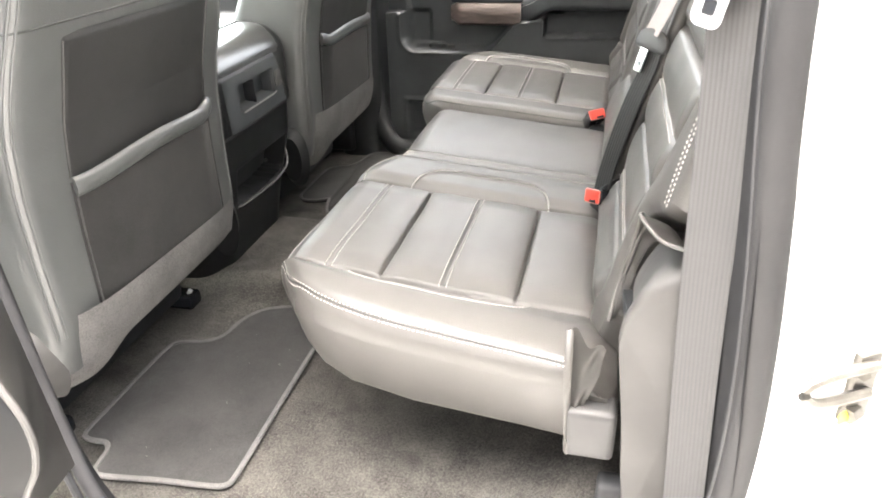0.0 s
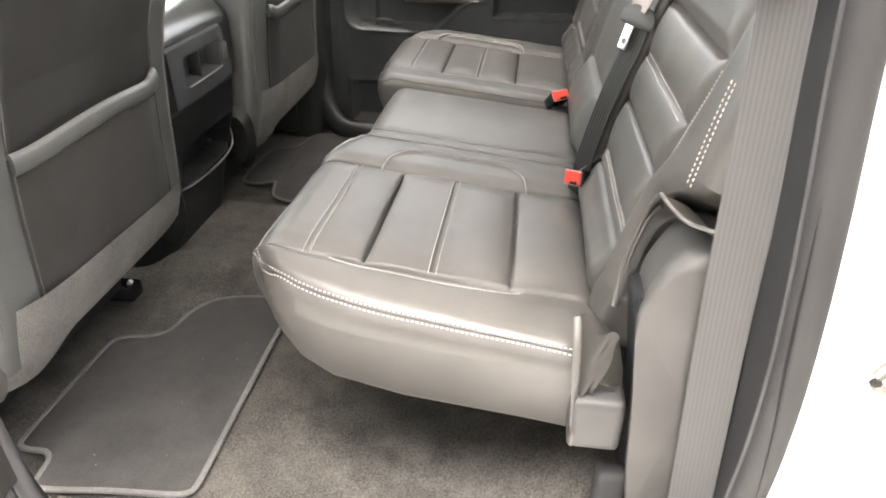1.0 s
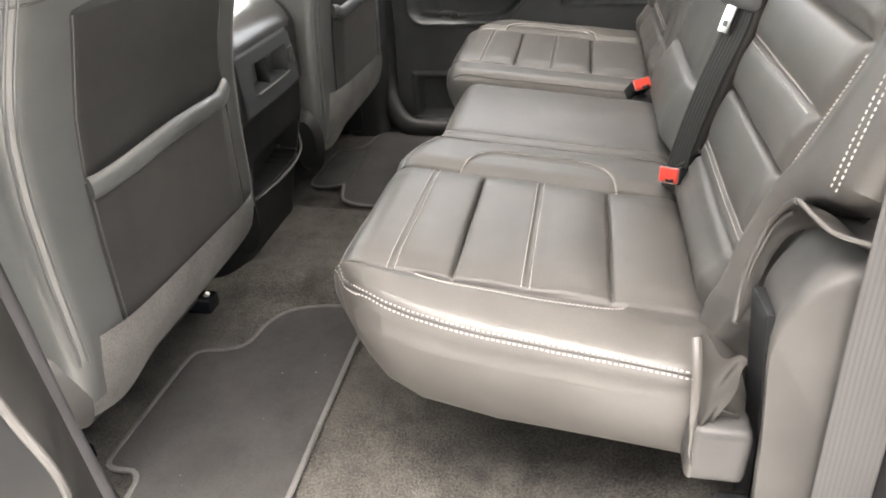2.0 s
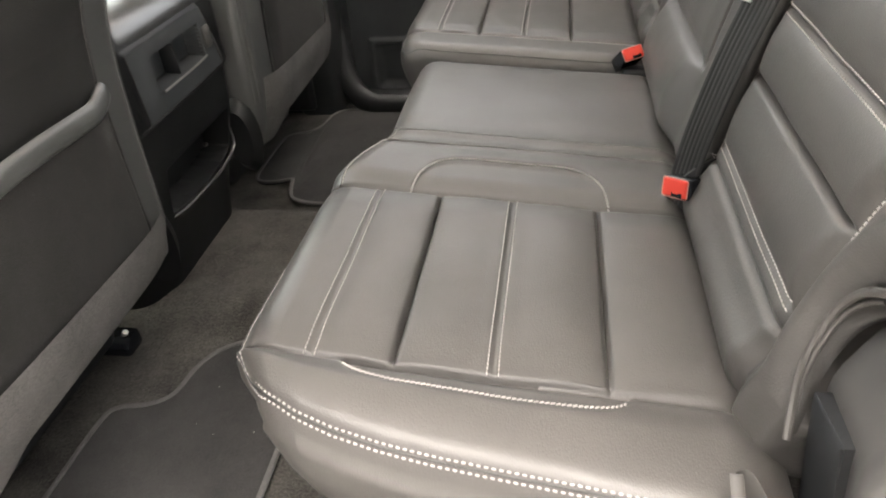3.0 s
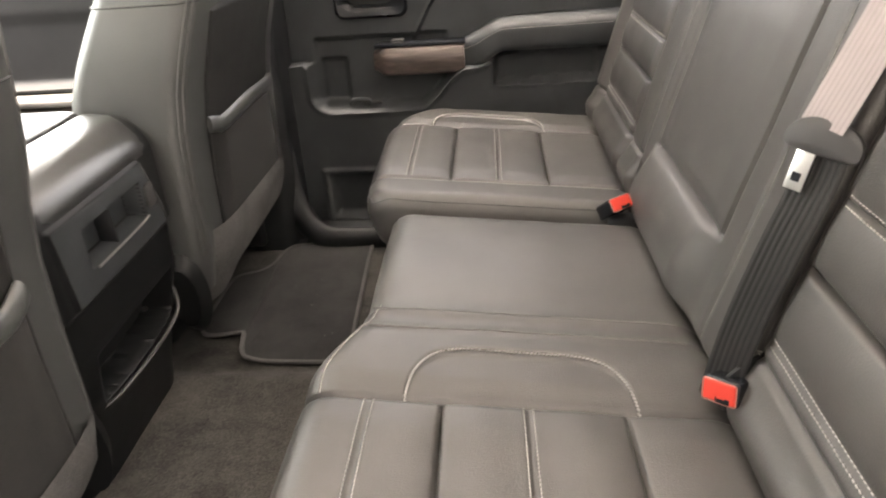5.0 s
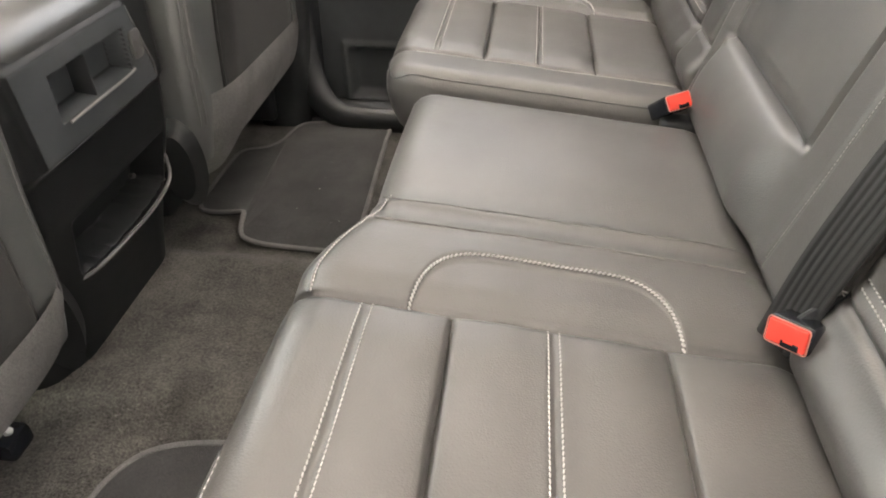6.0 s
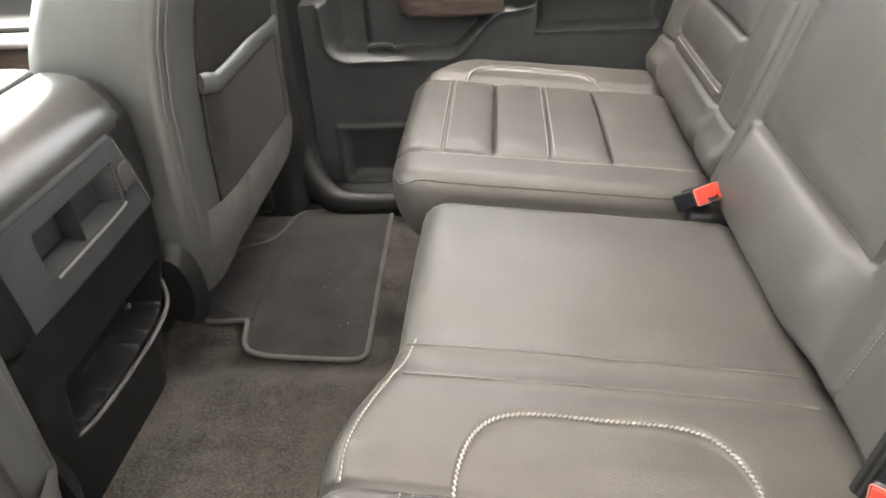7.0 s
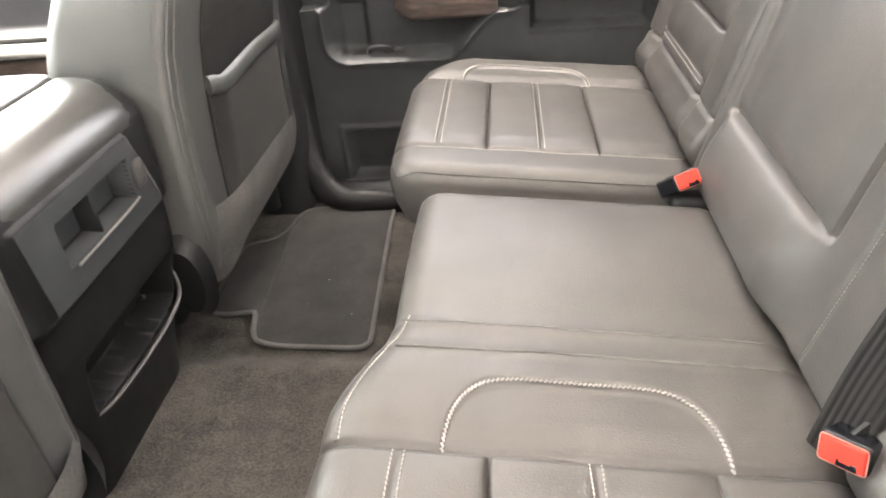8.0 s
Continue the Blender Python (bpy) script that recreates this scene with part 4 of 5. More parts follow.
def front_seat(y0, y1, side, label):
    """side: +1 where the door lies towards smaller y (driver), -1 for the passenger."""
    w = y1 - y0
    t = thing("front_seat", (-0.6, (y0 + y1) / 2, 0.0), label, "car seat", "front seats")
    inner, outer = (y1, y0) if side > 0 else (y0, y1)
    rings = []
    for k in range(46):
        z = 0.2 + (0.83 - 0.2) * k / 45
        q = step(0.60, 0.81, z) * 0.035 + (0.03 * (1 - math.sqrt(max(0, 1 - ((z - 0.79) / 0.042) ** 2))) if z > 0.79 else 0)
        xb = front_back_x(z) - (0.035 * (1 - math.sqrt(max(0, 1 - ((z - 0.79) / 0.042) ** 2))) if z > 0.79 else 0)
        depth = 0.2 - 0.05 * step(0.5, 0.85, z)
        rings.append(round_section(xb - depth, xb, y0 + q, y1 - q, 0.032, z))
    back = part("backrest", body(rings), LEATHER_FRONT, t)
    # seams down the side and rear corners, and across near the top
    for yy, s in ((y0, 1), (y1, -1)):
        for off, rad in ((0.006, 0.0022), (0.016, 0.0018)):
            pts = [Vector((front_back_x(z) - 0.032 + 0.0325 * math.sin(radians(32 + off * 1800)), yy + s * (0.032 - 0.0325 * math.cos(radians(32 + off * 1800)) + step(0.60, 0.81, z) * 0.035), z)) for z in [0.27 + 0.5 * i / 60 for i in range(61)]]
            part("welt", tube(pts, rad, 8), LEATHER_FRONT, back)
    for zc in (0.705,):
        sec = round_section(front_back_x(zc) - 0.17, front_back_x(zc), y0 + step(0.6, 0.81, zc) * 0.035, y1 - step(0.6, 0.81, zc) * 0.035, 0.032, zc)
        part("welt", tube([p for p in sec], 0.0016, 6, closed=True), VINYL, back)

    # rear panel with map pocket
    pa, pb = y0 + 0.1, y1 - 0.075

    def panel(u, v):
        z = 0.255 + (0.69 - 0.255) * v
        taper = 0.012 * (1 - v)
        y = pa - taper + (pb - pa + 2 * taper) * u
        edge = min(u, 1 - u) * (pb - pa)
        d = 0.0035 * step(0.0, 0.008, edge) * step(0.0, 0.012, (1 - v) * 0.46) + 0.003 * math.sin(math.pi * u)
        if z < 0.488:
            d += 0.012 * step(0.0, 0.05, edge) * math.sin(math.pi * min(1, (z - 0.24) / 0.47)) + 0.002
        return Vector((front_back_x(z) + d - 0.001, y, z))
    cut = (0.488 - 0.255) / (0.69 - 0.255)
    part("rear_panel", grid(lambda u, v: panel(u, cut + (1 - cut) * v), 60, 60), VINYL, back, "dark smooth leather rear panel")
    part("map_pocket", grid(lambda u, v: panel(u, cut * 0.995 * v), 60, 60), POCKET, back, "cloth map pocket")
    for u in (0.012, 0.988):
        part("welt", tube([panel(u, 0.02 + 0.96 * i / 40) + Vector((0.0012, 0, 0)) for i in range(41)], 0.0014, 6), VINYL, back)
    lip = []
    for i in range(41):
        u = i / 40
        y = pa - 0.004 + (pb - pa + 0.008) * u
        z = 0.484 - 0.004 * math.cos(2 * math.pi * u) + 0.012 * step(0.88, 1.0, u if side > 0 else 1 - u)
        lip.append(Vector((front_back_x(z) + 0.006 + 0.013 * math.sin(math.pi * u) ** 0.5, y, z)))
    part("pocket_lip", tube(lip, 0.015, 12, Vector((1, 0, 0)), flat=0.5), LEATHER_FRONT, back, "rolled edge of the map pocket")

    # felt skirt below the panel
    def skirt(u, v):
        s = u
        y = y0 + 0.02 + (y1 - y0 - 0.024) * u
        top = (0.294 if side > 0 else 0.312) - 0.012 * s
        low = 0.166 + 0.036 * step(0.06, 0.24, s) + 0.01 * s + 0.035 * step(0.9, 1.0, s) ** 2
        z = top + (low - top) * v
        bow = 0.03 * (abs(2 * u - 1) ** 6)
        return Vector((front_back_x(z) + 0.017 + 0.004 * math.sin(math.pi * v) - bow, y, z))
    sk = grid(skirt, 60, 14)
    bmesh.ops.solidify(sk, geom=sk.faces[:], thickness=-0.006)
    part("skirt", sk, SUEDE, t, "pale grey felt skirt")

    # seat base, rails, hinge cover
    rings = []
    for k in range(14):
        z = 0.13 + 0.24 * k / 13
        q = 0.03 * (2 * abs(k / 13 - 0.5)) ** 4
        rings.append(round_section(-0.98 + q, -0.40 - q, y0 + 0.01 + q, y1 - 0.01 - q, 0.05, z))
    part("cushion", body(rings), LEATHER_FRONT, t)
    part("base", box((-0.92, y0 + 0.06, 0.04), (-0.45, y1 - 0.06, 0.15), 0.02), PLASTIC, t)
    for yy in (y0 + 0.055, y1 - 0.055):
        part("rail", box((-0.95, yy - 0.022, 0.012), (-0.43 if side > 0 else -0.48, yy + 0.022, 0.045), 0.008), PLASTIC_GLOSS, t)
        if side > 0:
            part("rail_bolt", tube([Vector((-0.45, yy, 0.036)), Vector((-0.44, yy, 0.052))], 0.005, 8), STEEL, t)
    sgn = -1 if side > 0 else 1
    cov = []
    for k in range(7):
        q = [0, 0.35, 0.7, 0.9, 1, 1, 1][k] if k < 4 else 1
        yy = outer + sgn * (0.035 - 0.008 * k) if k < 7 else outer
        cov.append([Vector((-0.366 + 0.04 * math.cos(a) * (0.55 + 0.075 * k), yy, 0.225 + 0.075 * math.sin(a) * (0.55 + 0.075 * k))) for a in (2 * math.pi * j / 24 for j in range(24))])
    part("hinge_cover", body(cov), PLASTIC_MID if side > 0 else PLASTIC, t, "rounded grey plastic hinge cover" if side > 0 else "")
    cov = []
    for k in range(5):
        yy = inner - sgn * (0.022 - 0.006 * k)
        cov.append([Vector((-0.36 + 0.04 * math.cos(a) * (0.7 + 0.075 * k), yy, 0.205 + 0.085 * math.sin(a) * (0.7 + 0.075 * k))) for a in (2 * math.pi * j / 24 for j in range(24))])
    part("hinge_cover", body(cov), PLASTIC_DEEP, t)

    # Hidden box beside the passenger cushion, added to stop light leaking onto the floor.
    if side < 0:
        part("leak_block", box((-0.95, y1 - 0.01, 0.02), (-0.40, y1 + 0.04, 0.34), 0.015, 3), PLASTIC, t)

    # head restraint
    yc = (y0 + y1) / 2
    rings = []
    for k in range(15):
        s = k / 14
        z = 0.838 + 0.19 * s
        q = math.sin(math.pi * min(1, max(0, 0.1 + 0.8 * s))) ** 0.14
        xb = -0.215 + 0.2 * (z - 0.88)
        rings.append(round_section(xb - 0.085 - 0.085 * q, xb - 0.085 + 0.085 * q, yc - 0.15 * q, yc + 0.15 * q, 0.035 * q, z))
    part("headrest", body(rings), LEATHER_FRONT, t)
    for s in (-0.06, 0.06):
        part("headrest_post", tube([Vector((-0.285, yc + s, 0.77)), Vector((-0.27, yc + s, 0.86))], 0.007, 10), CHROME, t)
    return t


front_seat(-0.018, 0.508, 1, "black leather driver seat seen from behind, with map pocket")
front_seat(0.893, 1.425, -1, "black leather passenger seat seen from behind, with map pocket")


# ---- centre console ----
con = thing("centre_console", (-0.6, 0.705, 0.0), "black centre console with rear pocket, switch and storage bin", "console")
CON_PROFILE = [(0.0, -0.412), (0.1, -0.392), (0.2, -0.37), (0.3, -0.352), (0.365, -0.345), (0.378, -0.336), (0.49, -0.334), (0.502, -0.3355), (0.516, -0.341), (0.53, -0.351), (0.54, -0.362)]
CY0, CY1 = 0.532, 0.878


def con_x(z):
    for (a, p), (b, q) in zip(CON_PROFILE, CON_PROFILE[1:]):
        if z <= b:
            return p + (q - p) * (z - a) / (b - a)
    return CON_PROFILE[-1][1]


def con_relief(y, z):
    d = 0.0
    left, right = 0.557 + 0.01 * (0.497 - z) / 0.12, 0.802 + 0.32 * (0.497 - z)
    plate = step(left - 0.003, left + 0.002, y) * (1 - step(right - 0.002, right + 0.003, y)) * step(0.374, 0.379, z) * (1 - step(0.494, 0.499, z))
    d += 0.004 * plate
    d -= 0.032 * step(0.618, 0.622, y) * (1 - step(0.782, 0.786, y)) * step(0.412, 0.416, z) * (1 - step(0.466, 0.47, z))
    lo = 0.2 - 0.012 * math.cos(math.pi * (y - 0.72) / 0.26)
    d -= 0.055 * step(0.598, 0.606, y) * (1 - step(0.842, 0.85, y)) * step(lo, lo + 0.006, z) * (1 - step(0.275, 0.285, z))
    return d


rings = []
cys = [CY0, CY0 + 0.002, CY0 + 0.006, CY0 + 0.012, CY0 + 0.02] + [CY0 + 0.02 + (CY1 - CY0 - 0.04) * k / 118 for k in range(1, 118)] + [CY1 - 0.02, CY1 - 0.012, CY1 - 0.006, CY1 - 0.002, CY1]
for y in cys:
    e = min(y - CY0, CY1 - y)
    back = 0.02 * (1 - math.sqrt(max(0, 1 - (1 - min(1, e / 0.02)) ** 2)))
    foot = 0.05 * (1 - math.sqrt(max(0, 1 - (1 - min(1, e / 0.07)) ** 2)))
    ring = [Vector((con_x(0.54 * i / 190) + con_relief(y, 0.54 * i / 190) - back - foot * (1 - step(0.1, 0.3, 0.54 * i / 190)), y, 0.54 * i / 190 + 0.002)) for i in range(191)]
    ring += [Vector((-0.378, y, 0.551 - back * 0.4)), Vector((-0.4, y, 0.556 - back * 0.4)), Vector((-0.428, y, 0.558 - back * 0.4)), Vector((-0.43, y, 0.55 - back * 0.4)), Vector((-1.05, y, 0.545 - back * 0.4)), Vector((-1.05, y, 0.002))]
    rings.append(ring)
cbody = part("body", body(rings), PLASTIC_DEEP, con, smooth=50)


def face_plate(u, v):
    z = 0.381 + 0.112 * v
    y0p, y1p = 0.56 + 0.01 * (0.497 - z) / 0.12, 0.799 + 0.32 * (0.497 - z)
    y = y0p + (y1p - y0p) * u
    return Vector((con_x(z) + con_relief(y, z) + 0.0012, y, z + 0.002))


part("face_plate", grid(face_plate, 130, 70), DOOR_SOFT, con, "satin dark plate round the open pocket", 50)
part("lid", body([round_section(-0.98 + q, -0.436 - q, CY0 + 0.006 + q, 0.872 - q, 0.02, z) for z, q in ((0.546, 0.004), (0.552, 0.0), (0.556, 0.0), (0.561, 0.003), (0.564, 0.01))]), LID, con, "padded lid catching the light")
sh_prof = spline([(-0.3345, 0, 0.499), (-0.3372, 0, 0.512), (-0.347, 0, 0.529), (-0.361, 0, 0.543), (-0.378, 0, 0.5535), (-0.4, 0, 0.5585), (-0.428, 0, 0.5605)], 24)
sh = grid(lambda u, v: sh_prof[int(round(v * 23))] + Vector((-0.012 * (2 * u - 1) ** 12, CY0 + 0.004 + (CY1 - CY0 - 0.008) * u, -0.006 * (2 * u - 1) ** 12)), 120, 24)
part("shoulder", sh, LID, con, "smooth rounded shoulder catching the light")
part("divider", box((-0.368, 0.697, 0.414), (-0.335, 0.701, 0.466), 0.001), PLASTIC, cbody)
for z, y0c, y1c in ((0.4125, 0.628, 0.785),):
    part("trim_line", tube([Vector((-0.3275, y0c + (y1c - y0c) * i / 20, z + 0.0025 * (i / 20) ** 8)) for i in range(21)], 0.0018, 6), PLASTIC_PALE if z > 0.41 else PLASTIC_GREY, cbody, "thin bright trim line")
part("switch", body([[Vector((-0.3285 + dx, 0.802 + 0.014 * q * p.x, 0.443 + 0.019 * q * p.y)) for p in (Vector((math.copysign(abs(math.cos(a)) ** 0.5, math.cos(a)), math.copysign(abs(math.sin(a)) ** 0.5, math.sin(a)), 0)) for a in (2 * math.pi * j / 24 for j in range(24)))] for dx, q in ((0, 1), (0.002, 1), (0.0035, 0.88))]), PLASTIC_MID, cbody, "small pale square switch")
part("trim_line", tube(spline([(-0.341, 0.56, 0.374), (-0.341, 0.68, 0.373), (-0.341, 0.8, 0.374), (-0.342, 0.838, 0.377), (-0.333, 0.841, 0.386), (-0.3295, 0.83, 0.416), (-0.3295, 0.816, 0.455), (-0.3305, 0.803, 0.494)], 60), 0.0017, 6), PLASTIC_SATIN, cbody, "thin edge line round the plate")
lipc = spline([(-0.375, 0.855, 0.262), (-0.366, 0.857, 0.235), (-0.362, 0.845, 0.205), (-0.362, 0.8, 0.192), (-0.363, 0.72, 0.189), (-0.366, 0.63, 0.192), (-0.374, 0.6, 0.194)], 60)
# The black lip's highlight is put into its colour as paler grey.
part("bin_lip", tube(lipc, 0.0032, 8), PLASTIC_SATIN, cbody, "shiny curved lip of the storage bin, grey for its highlight")
part("bin_light", tube([Vector((-0.405, 0.81, 0.225)), Vector((-0.398, 0.81, 0.228))], 0.004, 10), PLASTIC_MID, cbody)


# ---- far side: doors, pillars ----
def sill_z(x):
    return 0.712 + 0.113 * (x + 0.283)


UPPER_CURVE = [(-0.01, 0.47), (0.027, 0.517), (0.06, 0.575), (0.094, 0.622), (0.13, 0.672), (0.172, 0.702), (0.24, 0.716), (0.34, 0.722), (0.486, 0.73), (0.6, 0.735)]


def curve_z(x):
    for (a, p), (b, q) in zip(UPPER_CURVE, UPPER_CURVE[1:]):
        if x <= b:
            return p + (q - p) * max(0, (x - a) / (b - a))
    return 0.735


def rim(x, z, x0, x1, z0, z1, soft):
    return step(x0 - soft, x0 + soft, x) * (1 - step(x1 - soft, x1 + soft, x)) * step(z0 - soft, z0 + soft, z) * (1 - step(z1 - soft, z1 + soft, z))


def door_relief(x, z):
    """How far the door trim stands proud of its plane."""
    d = 0.0
    low = 0.338 + 0.1 * step(0.02, 0.15, x) + 0.03 * step(0.15, 0.3, x)
    # the tray's edge turns up round a corner and runs up the front side
    cx, cz, r = -0.205, 0.38, 0.042
    if x < cx and z < cz + 0.08:
        inside = r - math.hypot(x - cx, min(0.0, z - cz))
    else:
        inside = z - low
    wall = step(-0.012, 0.006, inside) if z < 0.455 or x > 0.0 else 1.0
    d += 0.044 * (1 - wall) + 0.005 * bell(inside + 0.012, 0.009) * (z < 0.45)
    d -= 0.04 * rim(x, z, 0.222, 0.475, 0.386, 0.462, 0.006)
    d += 0.004 * (rim(x, z, 0.212, 0.485, 0.376, 0.472, 0.006) - rim(x, z, 0.222, 0.475, 0.386, 0.462, 0.006))
    if z > 0.46 and x > -0.01:
        cz = curve_z(x)
        d -= 0.009 * step(0.0, 0.008, cz - z) - 0.003 * bell(cz - z, 0.005)
    well = rim(x, z, -0.238, 0.1, 0.33, 0.51, 0.007)
    d -= 0.014 * well * wall
    d -= 0.014 * rim(x, z, -0.232, -0.166, 0.345, 0.455, 0.008) * wall
    d -= 0.03 * rim(x, z, -0.238, 0.3, 0.03, 0.152, 0.01)
    d += 0.006 * (rim(x, z, -0.258, 0.32, 0.01, 0.172, 0.006) - rim(x, z, -0.238, 0.3, 0.03, 0.152, 0.006))
    d += 0.012 * step(0.0, 0.02, z - sill_z(x) + 0.03)
    return d


door = thing("door_1", (0.1, 1.62, 0.0), "closed rear passenger door with dark trim, armrest and window", "car door", kind="structure")
DX0, DX1 = -0.37, 0.565
part("panel", grid(lambda u, v: Vector((DX0 + (DX1 - DX0) * u, 1.62 - door_relief(DX0 + (DX1 - DX0) * u, 0.015 + (sill_z(DX0 + (DX1 - DX0) * u) - 0.015) * v), 0.015 + (sill_z(DX0 + (DX1 - DX0) * u) - 0.015) * v)), 210, 190), DOOR_SOFT, door, smooth=60)
part("shell", box((DX0, 1.685, -0.05), (DX1, 1.75, 0.67), 0.02), PAINT, door, "white painted outer door skin")
sill_line = [Vector((DX0 + (DX1 - DX0) * i / 40, 1.622, sill_z(DX0 + (DX1 - DX0) * i / 40))) for i in range(41)]
part("window_sill", tube([p + Vector((0, -0.003, 0.001)) for p in sill_line], 0.012, 8, flat=0.8), PLASTIC_GREY, door)
part("window_seal", tube([p + Vector((0, 0.012, 0.006)) for p in sill_line], 0.005, 6), RUBBER, door)
pane_bm = bmesh.new()
gv = [pane_bm.verts.new((x, 1.635, z)) for x, z in ((-0.32, sill_z(-0.32)), (0.52, sill_z(0.52)), (0.46, 1.17), (-0.28, 1.17))]
pane_bm.faces.new(gv)
bmesh.ops.solidify(pane_bm, geom=pane_bm.faces[:], thickness=0.004)
pn = part("window_pane", pane_bm, GLASS_REAR, door, "dusty side window glass", 0)
part("window_frame", box((0.478, 1.595, 0.79), (0.535, 1.63, 1.18), 0.008), PLASTIC, door)
part("lock_pin", tube([Vector((0.455, 1.615, 0.79)), Vector((0.455, 1.615, 0.815))], 0.005, 8), PLASTIC_GLOSS, door)

# armrest, wood trim and pull
arm = []
for i in range(40):
    s = i / 39
    x = 0.142 + (0.53 - 0.142) * s
    rise = step(0.0, 0.28, s)
    zt, zb = 0.49 + 0.05 * rise + 0.006 * s, 0.415 + 0.048 * rise
    zb = max(zb, 0.418)
    fw = 0.02 + 0.052 * step(-0.1, 0.25, s)
    yc, zc, hh, hw = 1.622, (zt + zb) / 2, (zt - zb) / 2, fw
    arm.append([Vector((x - 0.02 * (1 - rise) * math.sin(a), yc - hw * abs(math.cos(a)) ** 0.55 if math.cos(a) > 0 else yc, zc + hh * math.copysign(abs(math.sin(a)) ** 0.55, math.sin(a)))) for a in (radians(-90 + 180 * k / 22) for k in range(23))])
apad = part("armrest", body(arm), DOOR_SOFT, door, "padded armrest with a stitched seam")
ar_line = [r[13] for r in arm[1:]]
tagged(part("stitching", stitches(spline(ar_line[::3], 90), [Vector((0, -0.8, 0.6))] * 90, 0.006, (0.0046, 0.0014, 0.001), 0, 0.001), THREAD, apad), kind="stuff")
wd = []
for i in range(20):
    s = i / 19
    x = -0.086 + 0.232 * s
    zc, hh = 0.452, 0.036 * (1 - 0.35 * (1 - step(0, 0.12, s)))
    yo = 1.622 - 0.048 * (0.6 + 0.4 * step(0, 0.15, s))
    wd.append([Vector((x + 0.02 * k, yy, zc + zz)) for k, yy, zz in ((0, 1.62, hh), (0.0, yo + 0.008, hh), (0, yo, hh * 0.75), (0, yo - 0.002, 0), (0, yo + 0.002, -hh * 0.8), (0, yo + 0.01, -hh), (0, 1.62, -hh))])
part("wood_trim", body(wd), WOOD, door, "brown wood-look strip")
part("pull_loop", tube(spline([(-0.162, 1.605, 0.342), (-0.158, 1.6, 0.353), (-0.135, 1.598, 0.357), (-0.112, 1.6, 0.353), (-0.108, 1.605, 0.342)], 20), 0.005, 8), DOOR_SOFT, door)
part("switch_panel", box((-0.08, 1.578, 0.488), (0.15, 1.622, 0.497), 0.003), PLASTIC_GLOSS, door)
part("window_switch", box((-0.035, 1.585, 0.496), (-0.005, 1.605, 0.506), 0.003), PLASTIC_GREY, door)
# door handle
hb = [frame_ring(-0.172 - q, 0.006 + q, 0.558 - q, 0.69 + q, 0.022, y) for q, y in ((0.003, 1.622), (0.002, 1.612), (-0.004, 1.607), (-0.014, 1.609), (-0.028, 1.616), (-0.034, 1.624))]
part("handle_bezel", body(hb, caps=False), PLASTIC_GLOSS, door, "satin black handle surround")
part("handle_cup", body([frame_ring(-0.138, -0.028, 0.592, 0.656, 0.012, 1.6205), frame_ring(-0.13, -0.036, 0.6, 0.648, 0.01, 1.6195)]), PLASTIC_GREY, door, "grey cup behind the lever")
part("handle_lever", turn(box((-0.15, 1.594, 0.604), (-0.018, 1.612, 0.619), 0.005, 3), Matrix.Identity(4)), CHROME, door, "chrome release lever")
part("speaker_pod", box((-0.13, 1.612, 0.332), (-0.08, 1.622, 0.346), 0.006, 3), PLASTIC_GREY, door)

# pillar trims on the far side
def post(name, pts, rx, ry, mat, label, cat):
    rings = [round_section(p.x - rx, p.x + rx, p.y - ry, p.y + ry, min(rx, ry) * 0.6, 0) for p in pts]
    for r, p in zip(rings, pts):
        for v in r:
            v.z = p.z
    return single(name, body(rings), mat, label, cat, "structure")


post("trim_pillar_far", spline([(-0.39, 1.535, 0.0), (-0.385, 1.54, 0.2), (-0.38, 1.555, 0.5), (-0.372, 1.575, 0.8), (-0.36, 1.55, 1.2)], 30), 0.075, 0.1, PLASTIC, "dark trim on the far door pillar", "pillar trim")
part_line = spline([(-0.33, 1.525, 0.75), (-0.345, 1.52, 0.45), (-0.34, 1.505, 0.22), (-0.315, 1.48, 0.1), (-0.26, 1.455, 0.035), (-0.17, 1.45, 0.022), (0.1, 1.455, 0.022), (0.4, 1.46, 0.03)], 60)
single("trim_door_opening", tube(part_line, 0.036, 14, Vector((0, 1, 0.3)), flat=0.75), PLASTIC, "black rubber seal round the far door opening", "door seal", "structure")
single("trim_sill_far", box((-1.36, 1.455, -0.02), (0.6, 1.66, 0.02), 0.012, 3), PLASTIC, "dark plastic sill plate below the far door", "sill plate", "structure")
post("trim_rear_pillar_far", spline([(0.63, 1.56, 0.25), (0.61, 1.57, 0.6), (0.6, 1.57, 0.85), (0.58, 1.52, 1.2)], 20), 0.05, 0.045, PLASTIC, "dark trim on the far rear pillar", "pillar trim")
single("trim_rear_quarter_far", box((0.6, 1.53, 0.2), (0.745, 1.6, 1.21), 0.01), PLASTIC, "dark trim panel between the rear pillar and back window", "pillar trim", "structure")
single("window_header_far", tube([Vector((-0.75, 1.56, 1.19)), Vector((0.75, 1.56, 1.19))], 0.035, 10), PLASTIC_GREY, "grey roof rail trim over the far windows", "roof trim", "structure")

fd = thing("door_2", (-0.9, 1.62, 0.0), "closed front passenger door with wood strip and window", "car door", kind="structure")


def front_door(u, v):
    x, z = -1.36 + 0.95 * u, 0.68 * v + 0.0
    d = 0.03 * (1 - step(0.3, 0.33, z)) + 0.02 * rim(x, z, -1.4, -0.85, 0.41, 0.43, 0.01)
    d -= 0.008 * rim(x, z, -1.25, -0.8, 0.43, 0.6, 0.02)
    return Vector((x, 1.63 - d, z))


